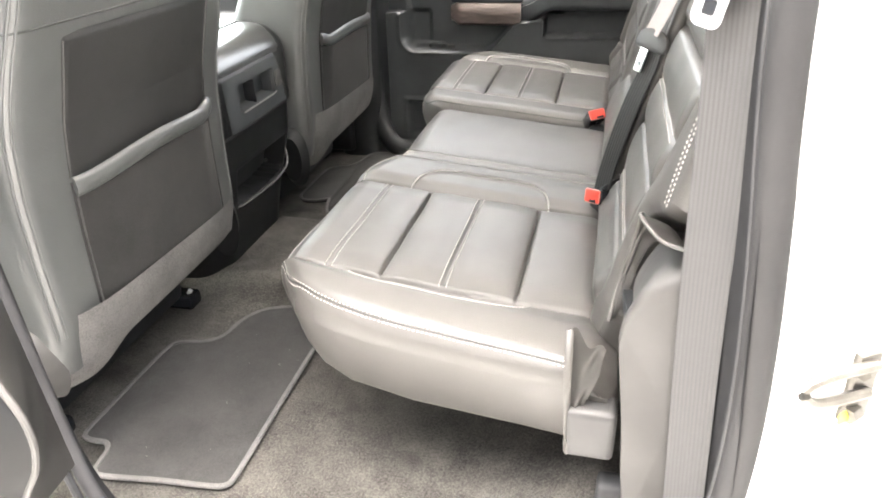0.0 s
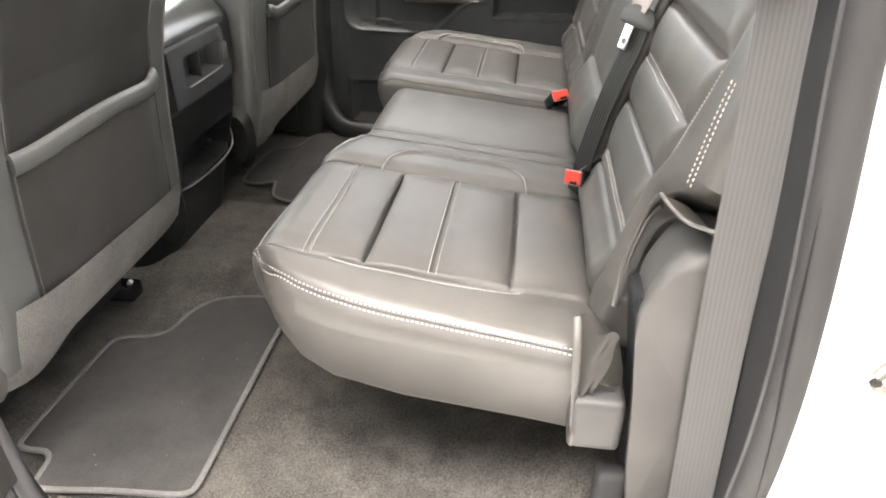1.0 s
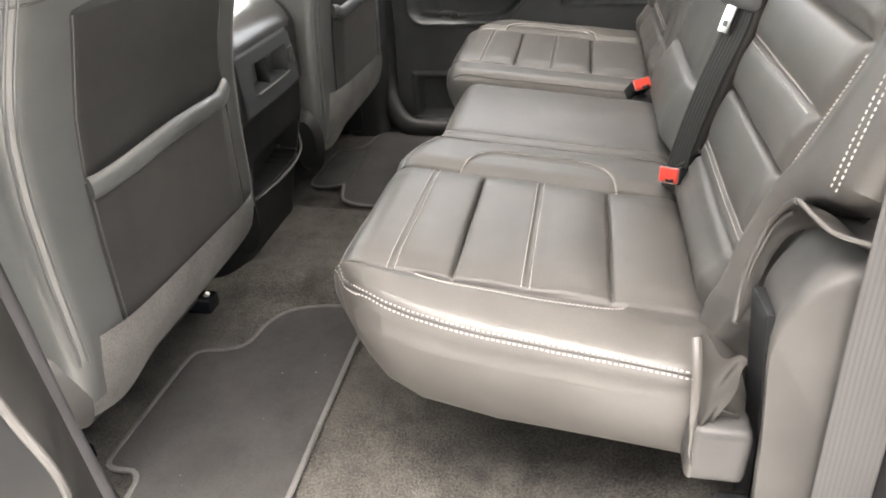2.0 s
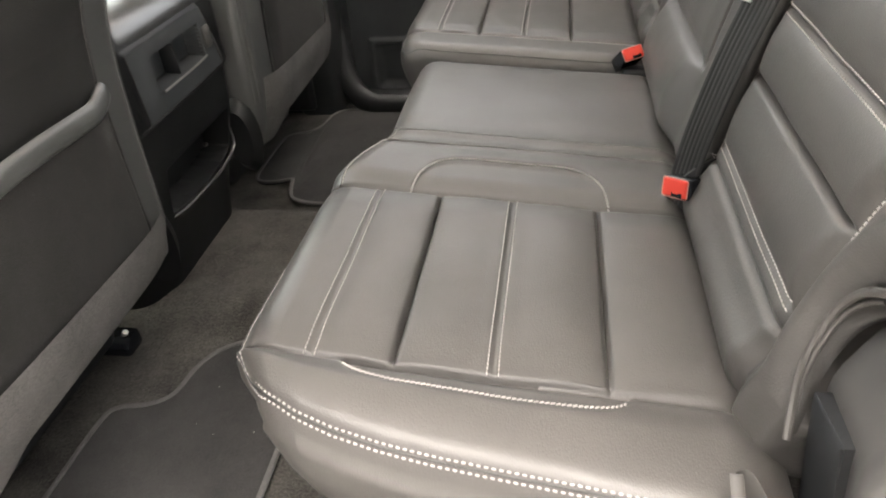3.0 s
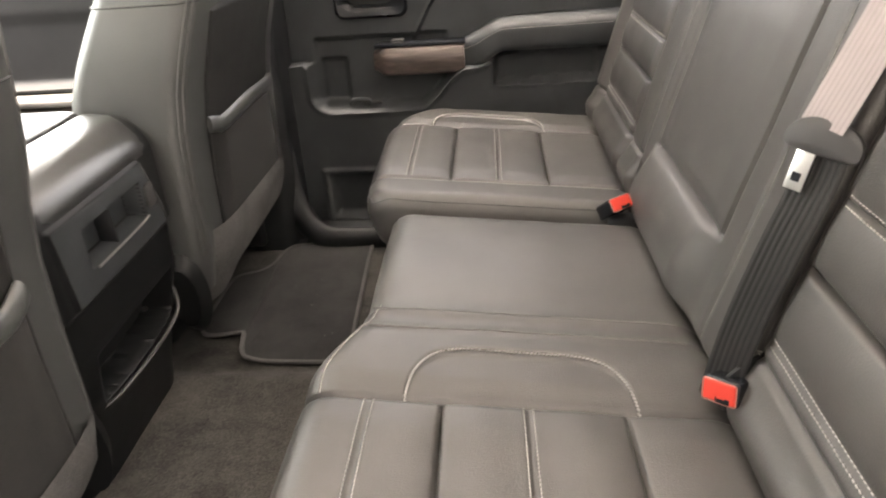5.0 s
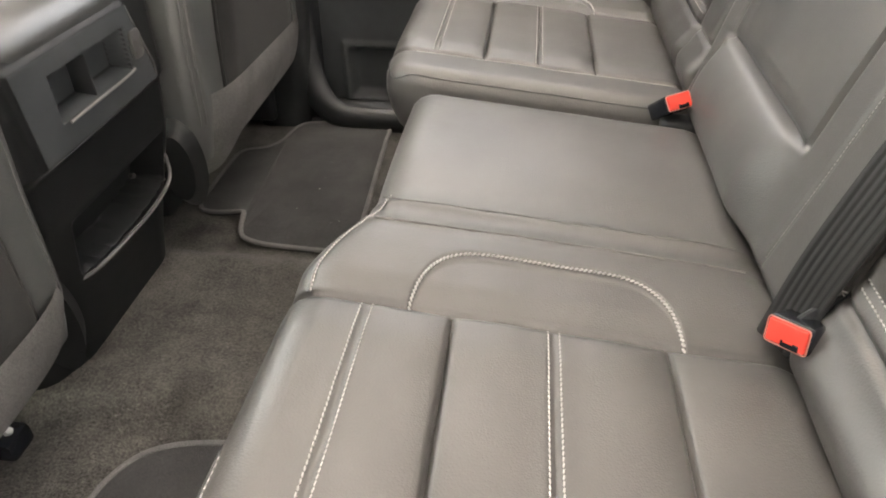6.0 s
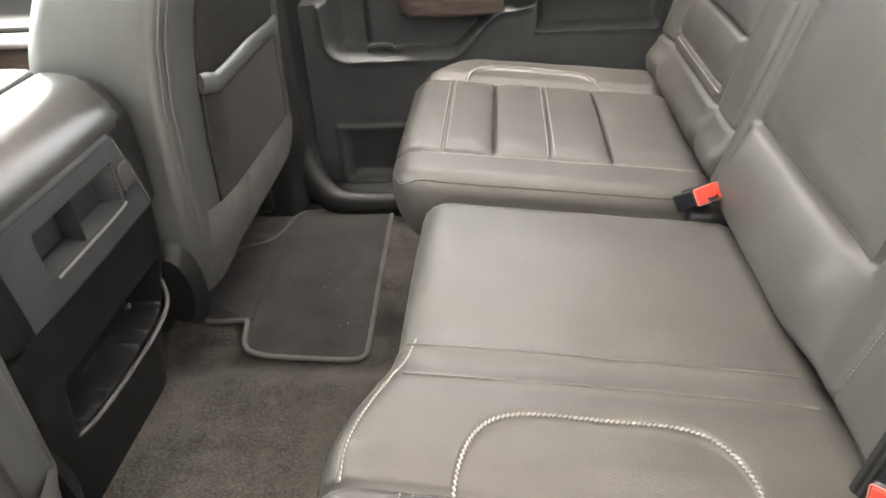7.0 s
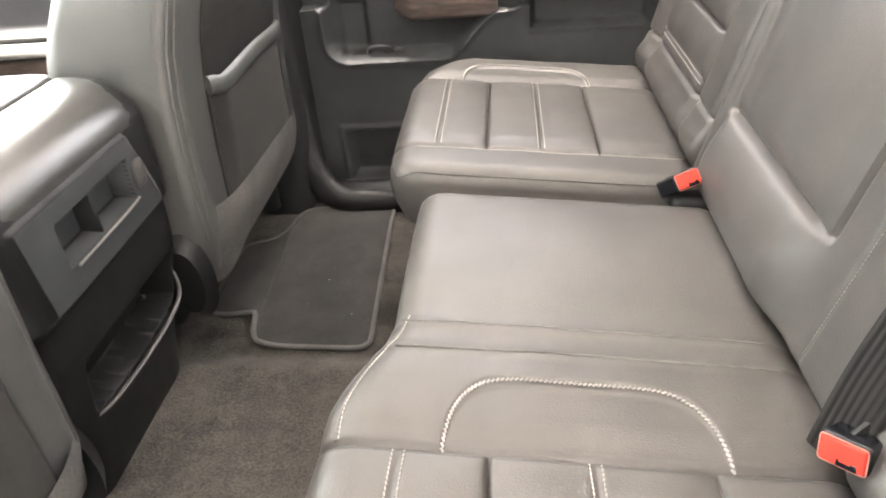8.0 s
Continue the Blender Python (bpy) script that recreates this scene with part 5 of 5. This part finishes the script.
part("panel", grid(front_door, 90, 80), PLASTIC, fd, smooth=60)
part("shell", box((-1.36, 1.685, -0.05), (-0.41, 1.75, 0.67), 0.02), PAINT, fd)
part("wood_trim", box((-1.3, 1.575, 0.325), (-0.82, 1.632, 0.382), 0.012, 3), WOOD, fd, "brown wood-look strip")
part("armrest", box((-1.3, 1.56, 0.384), (-0.7, 1.632, 0.408), 0.01, 3), PLASTIC_PALE, fd)
pane_bm = bmesh.new()
gv = [pane_bm.verts.new(p) for p in ((-1.33, 1.64, 0.68), (-0.42, 1.64, 0.7), (-0.42, 1.6, 1.17), (-0.85, 1.58, 1.17))]
pane_bm.faces.new(gv)
bmesh.ops.solidify(pane_bm, geom=pane_bm.faces[:], thickness=0.004)
pn = part("window_pane", pane_bm, GLASS, fd, "", 0)
pn.visible_shadow = False

fdn = thing("door_3", (-0.9, -0.15, 0.0), "closed driver door with dark trim and window", "car door", kind="structure")
part("panel", box((-1.36, -0.17, 0.0), (-0.45, -0.13, 0.68), 0.012), PLASTIC, fdn)
part("shell", box((-1.36, -0.26, -0.05), (-0.36, -0.18, 0.68), 0.02), PAINT, fdn)
pane_bm = bmesh.new()
gv = [pane_bm.verts.new(p) for p in ((-1.33, -0.17, 0.68), (-0.45, -0.17, 0.7), (-0.45, -0.13, 1.17), (-0.85, -0.11, 1.17))]
pane_bm.faces.new(gv)
bmesh.ops.solidify(pane_bm, geom=pane_bm.faces[:], thickness=0.004)
pn = part("window_pane", pane_bm, GLASS, fdn, "", 0)
pn.visible_shadow = False

# ---- near side: door opening ----
def strip(lines, n, name, mat, label, cat, thick=0.006):
    """A bent panel between lofted edge curves."""
    curves = [spline(l, n) for l in lines]
    m = len(curves)
    cross = 7

    def f(u, v):
        i = min(n - 1, int(round(u * (n - 1))))
        row = spline([c[i] for c in curves], cross) if m > 2 else [curves[0][i].lerp(curves[1][i], k / (cross - 1)) for k in range(cross)]
        return row[int(round(v * (cross - 1)))]
    bm = grid(f, n, cross)
    bmesh.ops.solidify(bm, geom=bm.faces[:], thickness=thick)
    return single(name, bm, mat, label, cat, "structure", 60)


PIL_IN = [(-0.34, -0.035, 1.15), (-0.335, -0.04, 0.7), (-0.325, -0.045, 0.4), (-0.315, -0.05, 0.2), (-0.285, -0.06, 0.06), (-0.22, -0.075, 0.012), (0.0, -0.085, 0.006), (0.3, -0.085, 0.006)]
PIL_MID = [(-0.315, -0.075, 1.15), (-0.31, -0.08, 0.7), (-0.295, -0.085, 0.4), (-0.28, -0.092, 0.2), (-0.25, -0.105, 0.07), (-0.19, -0.118, 0.03), (0.0, -0.125, 0.024), (0.3, -0.125, 0.024)]
PIL_OUT = [(-0.285, -0.12, 1.15), (-0.27, -0.125, 0.7), (-0.25, -0.13, 0.4), (-0.235, -0.14, 0.2), (-0.2, -0.15, 0.07), (-0.15, -0.16, 0.015), (0.0, -0.165, 0.0), (0.3, -0.165, 0.0)]
PIL_EDGE = [(-0.27, -0.27, 1.15), (-0.25, -0.27, 0.7), (-0.225, -0.27, 0.4), (-0.21, -0.27, 0.2), (-0.18, -0.27, 0.05), (-0.13, -0.27, -0.06), (0.0, -0.27, -0.09), (0.3, -0.27, -0.09)]
strip([PIL_IN, PIL_MID], 50, "trim_pillar_near", PLASTIC_MATTE, "dark trim on the near door pillar and sill", "pillar trim")
single("trim_seal_near", tube(spline(PIL_MID, 70), 0.011, 10, Vector((0, 1, 0))), RUBBER, "ribbed rubber seal along the open door frame", "door seal", "structure")
STEP_IN = [(a + 0.008, b - 0.008, c) for a, b, c in PIL_MID]
SCOOP = [(-0.285, -0.15, 1.15), (-0.262, -0.18, 0.7), (-0.225, -0.195, 0.42), (-0.191, -0.2, 0.31), (-0.203, -0.2, 0.24), (-0.243, -0.2, 0.175), (-0.262, -0.205, 0.12)]
SCOOP_BACK = [(-0.33, -0.23, 1.15), (-0.31, -0.235, 0.7), (-0.29, -0.24, 0.42), (-0.275, -0.24, 0.31), (-0.28, -0.24, 0.24), (-0.29, -0.24, 0.175), (-0.3, -0.24, 0.12)]
SCOOP_IN = STEP_IN[:4] + [(-0.262, -0.105, 0.13)]
strip([SCOOP_IN, SCOOP], 60, "trim_step_near", PLASTIC_MID, "grey scuffed plastic step trim along the door frame", "sill trim")
single("trim_scoop_edge", tube(spline(SCOOP, 70), 0.0045, 8, Vector((0, 1, 0))), PLASTIC_MID, "rounded bright edge of the hinge recess in the door frame", "trim edge", "structure")
strip([SCOOP, SCOOP_BACK], 60, "wall_pillar_near", PLASTIC, "black recess in the door frame beside the driver seat", "door frame")
single("trim_pillar_ridge", tube([p + Vector((-0.002, -0.022, 0)) for p in spline(PIL_MID[:5], 50)], 0.006, 8, Vector((0, 1, 0))), PLASTIC_MATTE, "second rib of the seal beside the driver seat", "door seal", "structure")
strip([STEP_IN[4:], PIL_OUT[4:]], 50, "trim_sill_near", PLASTIC_GREY, "grey scuffed plastic sill trim under the open door", "sill trim")
strip([PIL_OUT[4:], PIL_EDGE[4:]], 50, "wall_sill_near", PLASTIC_GREY, "grey sill cladding under the open door", "door frame")

REAR_IN = [(0.53, -0.05, 1.15), (0.535, -0.045, 0.8), (0.552, -0.035, 0.55), (0.567, -0.03, 0.3), (0.578, -0.03, 0.1), (0.555, -0.04, 0.02)]
REAR_MID = [(0.535, -0.145, 1.15), (0.543, -0.15, 0.78), (0.565, -0.155, 0.5), (0.58, -0.158, 0.34), (0.585, -0.15, 0.15), (0.54, -0.13, 0.04)]
REAR_EDGE = [(0.72, -0.28, 1.15), (0.74, -0.28, 0.78), (0.76, -0.28, 0.5), (0.77, -0.28, 0.34), (0.78, -0.28, 0.1), (0.76, -0.28, -0.1)]
SEAL_LINE = [(0.525, -0.14, 1.15), (0.547, -0.141, 0.8), (0.555, -0.142, 0.7), (0.567, -0.142, 0.6), (0.577, -0.142, 0.5), (0.583, -0.142, 0.4), (0.583, -0.141, 0.3), (0.575, -0.138, 0.2), (0.555, -0.132, 0.1), (0.525, -0.12, 0.03)]
strip([REAR_IN, REAR_MID], 50, "trim_rear_pillar_near", PLASTIC_MATTE, "dark trim on the rear pillar behind the belt", "pillar trim")
single("trim_seal_rear", tube(spline(SEAL_LINE, 80), 0.0155, 14, Vector((0, 1, 0))), SEAL, "grey rubber seal along the rear door frame", "door seal", "structure")
single("trim_seal_lip", tube([p + Vector((-0.013, 0.008, 0)) for p in spline(SEAL_LINE, 80)], 0.0035, 8, Vector((0, 1, 0))), RUBBER, "thin paler lip of the rear door seal", "door seal", "structure")
strip([[(a + 0.012, b - 0.008, c) for a, b, c in SEAL_LINE], [(a + 0.052, b - 0.05, c) for a, b, c in SEAL_LINE], REAR_EDGE], 50, "wall_pillar_rear", PAINT, "white painted rear door frame with striker", "door frame")
stk = thing("door_striker", (0.63, -0.215, 0.49), "steel door latch striker bolted to the white frame", "door striker")
part("plate", turn(box((-0.004, -0.018, -0.032), (0.004, 0.018, 0.032), 0.003, 2), Matrix.Translation((0.645, -0.212, 0.532)) @ pose(0, 0, 0, 0, 0, -60)), STRIKER, stk)
part("loop", tube(spline([(0.643, -0.222, 0.557), (0.603, -0.245, 0.557), (0.591, -0.25, 0.547), (0.603, -0.245, 0.534), (0.643, -0.222, 0.532)], 24), 0.0045, 8), STRIKER, stk)
for z in (0.51, 0.552):
    part("bolt", tube([Vector((0.641, -0.218, z)), Vector((0.633, -0.226, z))], 0.007, 6), STRIKER, stk)
part("paint_mark", body([[Vector((0.634 - 0.004 * q, -0.2265 - 0.002 * (1 - q), 0.508)) + Vector((0.5 * math.cos(a), 0.3 * math.cos(a), 0.9 * math.sin(a))) * 0.008 * q for a in (2 * math.pi * j / 14 for j in range(14))] for q in (1.0, 0.8, 0.4)]), YELLOW, stk, "dab of yellow paint")

stk.location = (0.625, -0.204, 0.466)

# plastic cover and leather tab at the outer end of the bench
side = thing("side_cover", (0.5, -0.045, 0.0), "dark grey plastic bench side cover with a leather tab", "side cover")
cover_line = spline([(0.5, 0, 0.1), (0.487, 0, 0.2), (0.479, 0, 0.297), (0.472, 0, 0.36), (0.467, 0, 0.404), (0.467, 0, 0.43), (0.475, 0, 0.455), (0.489, 0, 0.482), (0.512, 0, 0.499), (0.545, 0, 0.506), (0.57, 0, 0.5), (0.58, 0, 0.46), (0.585, 0, 0.3), (0.61, 0, 0.1)], 70)
mid = Vector((0.53, 0, 0.28))
rings = []
for q, y in ((0.93, 0.062), (0.97, 0.056), (0.99, 0.046), (1.0, 0.03), (1.0, 0.0), (0.998, -0.02), (0.985, -0.032), (0.96, -0.042), (0.935, -0.047), (0.9, -0.049)):
    rings.append([Vector((mid.x + (p.x - mid.x) * (1.0 - (1.0 - q) * 0.35) + 0.016 * step(-0.045, 0.0, y) * (1 - step(0.48, 0.55, p.x)), y, mid.z + (p.z - mid.z) * q)) for p in cover_line])
part("cover", body(rings), PLASTIC_MID, side)

edge_a = spline([(0.459, 0.043, 0.372), (0.465, 0.066, 0.4), (0.47, 0.076, 0.423), (0.477, 0.079, 0.452), (0.481, 0.074, 0.476), (0.483, 0.056, 0.502), (0.481, 0.022, 0.527), (0.477, -0.007, 0.539), (0.487, -0.022, 0.532), (0.5, -0.038, 0.527), (0.53, -0.054, 0.526)], 60)
edge_b = spline([(0.466, 0.047, 0.374), (0.48, 0.066, 0.41), (0.487, 0.067, 0.44), (0.496, 0.062, 0.468), (0.51, 0.047, 0.486), (0.522, 0.02, 0.494), (0.53, -0.01, 0.497), (0.54, -0.03, 0.499), (0.555, -0.042, 0.5)], 60)


def tab_sheet(u, v):
    i = int(round(u * 59))
    p = edge_a[i].lerp(edge_b[i], v)
    dip = math.sin(math.pi * v)
    return p + Vector((0.012 * dip * step(0.2, 0.55, u), 0, 0.003 * math.sin(11 * u) * dip))


tb = grid(tab_sheet, 60, 14)
bmesh.ops.solidify(tb, geom=tb.faces[:], thickness=0.003)
tabp = part("tab", tb, LEATHER, side, "loose black leather tab")
part("welt", tube([p + Vector((-0.001, -0.001, 0.0)) for p in edge_a[:42]], 0.0032, 8), LEATHER, tabp)
part("welt", tube([p.lerp(q, 0.35) + Vector((-0.002, 0, 0)) for p, q in zip(edge_a[:34], edge_b)], 0.0022, 8), LEATHER, tabp)
part("welt", tube(edge_a[41:], 0.0022, 8), LEATHER, tabp)
plate = body([[Vector((x + dx - 0.09 * (y - 0.003), y, z)) for dx, y in ((0.0, 0.003), (0.0, 0.052), (0.011, 0.052), (0.011, 0.003))] for x, z in ((0.506, 0.1), (0.494, 0.256), (0.486, 0.324), (0.48, 0.371), (0.4745, 0.41), (0.476, 0.413))])
bmesh.ops.bevel(plate, geom=[e for e in plate.edges if abs(e.verts[0].co.z - e.verts[1].co.z) > 0.02], offset=0.0018, segments=2, affect="EDGES")
part("lever", plate, PLASTIC, side, "black release lever plate")
single("foot_bracket", box((0.462, -0.03, 0.09), (0.5, 0.0, 0.17), 0.01, 3), PLASTIC_MATTE, "dark grey plastic bracket foot under the bench", "bracket")


# ---- outside ----
GROUND = -0.6
# Unseen wall, added to cut low sky light through the open door.
single("wall_sky_block", box((-14, -3.8, GROUND), (14, -3.4, 5.2), 0.02), plain("grey_render", (0.12, 0.119, 0.117), 0.9, 0.0, 0.15, 2.0), "unseen plain grey wall added to hold back sky light at the open door", "wall", "structure")


def concrete(nt, b):
    v = coords(nt)
    nt.links.new(ramp_of(nt, noise_of(nt, v, 0.6, 6.0), [(0.3, (0.2, 0.198, 0.193)), (0.7, (0.28, 0.277, 0.268))]), b.inputs["Base Color"])
    b.inputs["Roughness"].default_value = 0.9


CONCRETE = material("pale_concrete", concrete)
TYRE = plain("tyre_rubber", (0.025, 0.025, 0.026), 0.8)
ALLOY = plain("alloy", (0.6, 0.6, 0.6), 0.3, 0.8)
CARGLASS = plain("car_glass", (0.12, 0.135, 0.145), 0.06)
LAMP_RED = plain("red_lamp_lens", (0.5, 0.02, 0.02), 0.2)
PAINTS = {"white": PAINT, "dark": plain("dark_car_paint", (0.03, 0.032, 0.036), 0.2), "red": plain("red_car_paint", (0.45, 0.03, 0.03), 0.25), "silver": plain("silver_car_paint", (0.5, 0.51, 0.52), 0.3, 0.4)}
TEAL = plain("teal_cladding", (0.02, 0.45, 0.5), 0.5, 0.0, 0.1, 0.5)
LEAF = plain("leaves", (0.085, 0.13, 0.025), 0.7, 0.0, 0.5, 1.5)
BARK = plain("bark", (0.12, 0.09, 0.065), 0.9, 0.0, 0.3, 8.0)
single("ground", grid(lambda u, v: Vector((-250 + 500 * u, -250 + 500 * v, GROUND)), 9, 9), CONCRETE, "pale worn concrete of the car park", "ground", "structure")


def car(place, heading, colour, length, height, label):
    t = thing("parked_car", place, label, "car", "parked cars")
    m = Matrix.Translation(place) @ pose(0, 0, 0, 0, 0, heading)
    L, W, H = length / 2, 0.92, height
    stations = [(-1.0, 0.55, 0.45), (-0.97, 0.75, 0.3), (-0.85, 0.86, 0.25), (-0.5, 0.92, 0.24), (0.0, 0.95, 0.24), (0.55, 0.98, 0.24), (0.9, 0.98, 0.28), (1.0, 0.9, 0.4)]
    rings = []
    for s, top, low in stations:
        w = W * (0.86 if abs(s) > 0.98 else 0.96 if abs(s) > 0.9 else 1.0)
        z1 = H * 0.56 * top
        rings.append([Vector((L * s, w * a, low + (z1 - low) * b)) for a, b in ((-0.85, 0), (-1, 0.15), (-1, 0.6), (-0.95, 0.92), (-0.85, 1), (0.85, 1), (0.95, 0.92), (1, 0.6), (1, 0.15), (0.85, 0))])
    bm = body(rings)
    shell = part("body", turn(bm, m), PAINTS[colour], t)
    rings = []
    for s, h, w in ((-0.35, 0.54, 0.84), (-0.1, 0.96, 0.72), (0.3, 1.0, 0.72), (0.82, 0.97, 0.7), (0.97, 0.55, 0.82)):
        rings.append([Vector((L * s, W * w * a * (1.1 if b == 0 else 1), H * (0.53 + (h - 0.53) * b))) for a, b in ((-1, 0), (-1, 0.5), (-0.93, 0.95), (-0.8, 1), (0.8, 1), (0.93, 0.95), (1, 0.5), (1, 0))])
    part("cabin", turn(body(rings), m), PAINTS[colour], t)
    for sgn in (-1, 1):
        for x0, x1 in ((-0.2, 0.22), (0.25, 0.6), (0.63, 0.82)):
            part("side_window", turn(box((L * x0, sgn * W * 0.79 - 0.035, H * 0.62), (L * x1, sgn * W * 0.79 + 0.035, H * 0.9), 0.03), m), CARGLASS, t)
        for x in (-0.62, 0.62):
            wb = []
            for y, r in ((0.0, 0.36), (0.02, 0.385), (0.2, 0.385), (0.22, 0.36)):
                wb.append([Vector((L * x + r * math.cos(a), sgn * (W + 0.01 - y), 0.385 + r * math.sin(a))) for a in (2 * math.pi * j / 28 for j in range(28))])
            wheel = part("wheel", turn(body(wb), m), TYRE, t)
            rb = []
            for y, r in ((0.01, 0.25), (-0.008, 0.26), (-0.004, 0.22), (-0.012, 0.06)):
                rb.append([Vector((L * x + r * math.cos(a), sgn * (W + 0.01 - y), 0.385 + r * math.sin(a))) for a in (2 * math.pi * j / 28 for j in range(28))])
            part("rim", turn(body(rb), m), ALLOY, wheel)
        part("tail_lamp", turn(box((L * 0.97 - 0.05, sgn * W * 0.72 - 0.12, H * 0.42), (L * 0.99 + 0.02, sgn * W * 0.72 + 0.12, H * 0.52), 0.02), m), LAMP_RED, t)
    part("rear_window", turn(box((L * 0.885, -W * 0.6, H * 0.62), (L * 0.93, W * 0.6, H * 0.88), 0.03), m), CARGLASS, t)
    part("bumper", turn(box((L * 0.97, -W * 0.85, 0.35), (L * 1.03, W * 0.85, 0.55), 0.05), m), PAINTS["silver"], t)
    return t


car((-3.3, 13.3, GROUND), -30, "white", 4.7, 1.75, "white estate car parked close to the far window")
car((-1.1, 27.5, GROUND), -85, "dark", 4.9, 1.68, "dark pick-up parked with its tail to the truck")
car((4.1, 42.0, GROUND), 10, "white", 4.6, 1.5, "white saloon parked across the car park")
car((7.3, 44.0, GROUND), 15, "red", 4.4, 1.45, "red saloon parked across the car park")
car((1.6, 46.0, GROUND), 80, "dark", 4.4, 1.45, "dark saloon parked across the car park")
car((-9.5, 27.0, GROUND), -70, "white", 4.6, 1.7, "white car parked in the second row")
bld = thing("low_building", (-10, 60, GROUND), "long low building with a turquoise band", "building")
part("wall", box((-30, 58, GROUND), (-1, 70, 3.2), 0.05), PAINT, bld)
part("fascia", box((-30.3, 57.8, 0.75), (-0.7, 58.0, 4.2), 0.05), TEAL, bld, "turquoise fascia band")


def tree(place, h, seed):
    rnd = random.Random(seed)
    t = thing("tree", place, "leafy green tree at the edge of the car park", "tree", "trees at the edge")
    p = Vector(place)
    trunk = tube([p, p + Vector((0.1, 0, h * 0.25)), p + Vector((0.2, 0.1, h * 0.6))], 0.16, 8)
    for k in range(5):
        a = rnd.uniform(0, 6.28)
        s = p + Vector((0.12, 0, h * rnd.uniform(0.25, 0.5)))
        tube([s, s + Vector((math.cos(a), math.sin(a), 0.9)) * h * 0.2], 0.06, 6, bm=trunk)
    part("trunk", trunk, BARK, t)
    bm = bmesh.new()
    for k in range(900):
        a, e, r = rnd.uniform(0, 6.28), rnd.uniform(-1.2, 1.3), rnd.uniform(0.35, 1) ** 0.5
        r *= 0.75 + 0.35 * math.sin(3 * a + seed) * math.cos(2 * e)
        c = p + Vector((math.cos(a) * math.cos(e) * r * h * 0.42, math.sin(a) * math.cos(e) * r * h * 0.42, h * 0.5 + math.sin(e) * r * h * 0.46))
        d1 = Vector((rnd.uniform(-1, 1), rnd.uniform(-1, 1), rnd.uniform(-1, 1))).normalized() * 0.22
        d2 = d1.orthogonal().normalized() * 0.16
        bm.faces.new([bm.verts.new(c + q) for q in (d1, d2, -d1, -d2)])
    part("crown", bm, LEAF, t, smooth=0)


for k, (x, y, h) in enumerate(((0.5, 62, 7), (4.5, 60, 8), (8.5, 63, 7.5), (12.5, 61, 8), (17, 62, 7))):
    tree((x, y, GROUND), h, k)
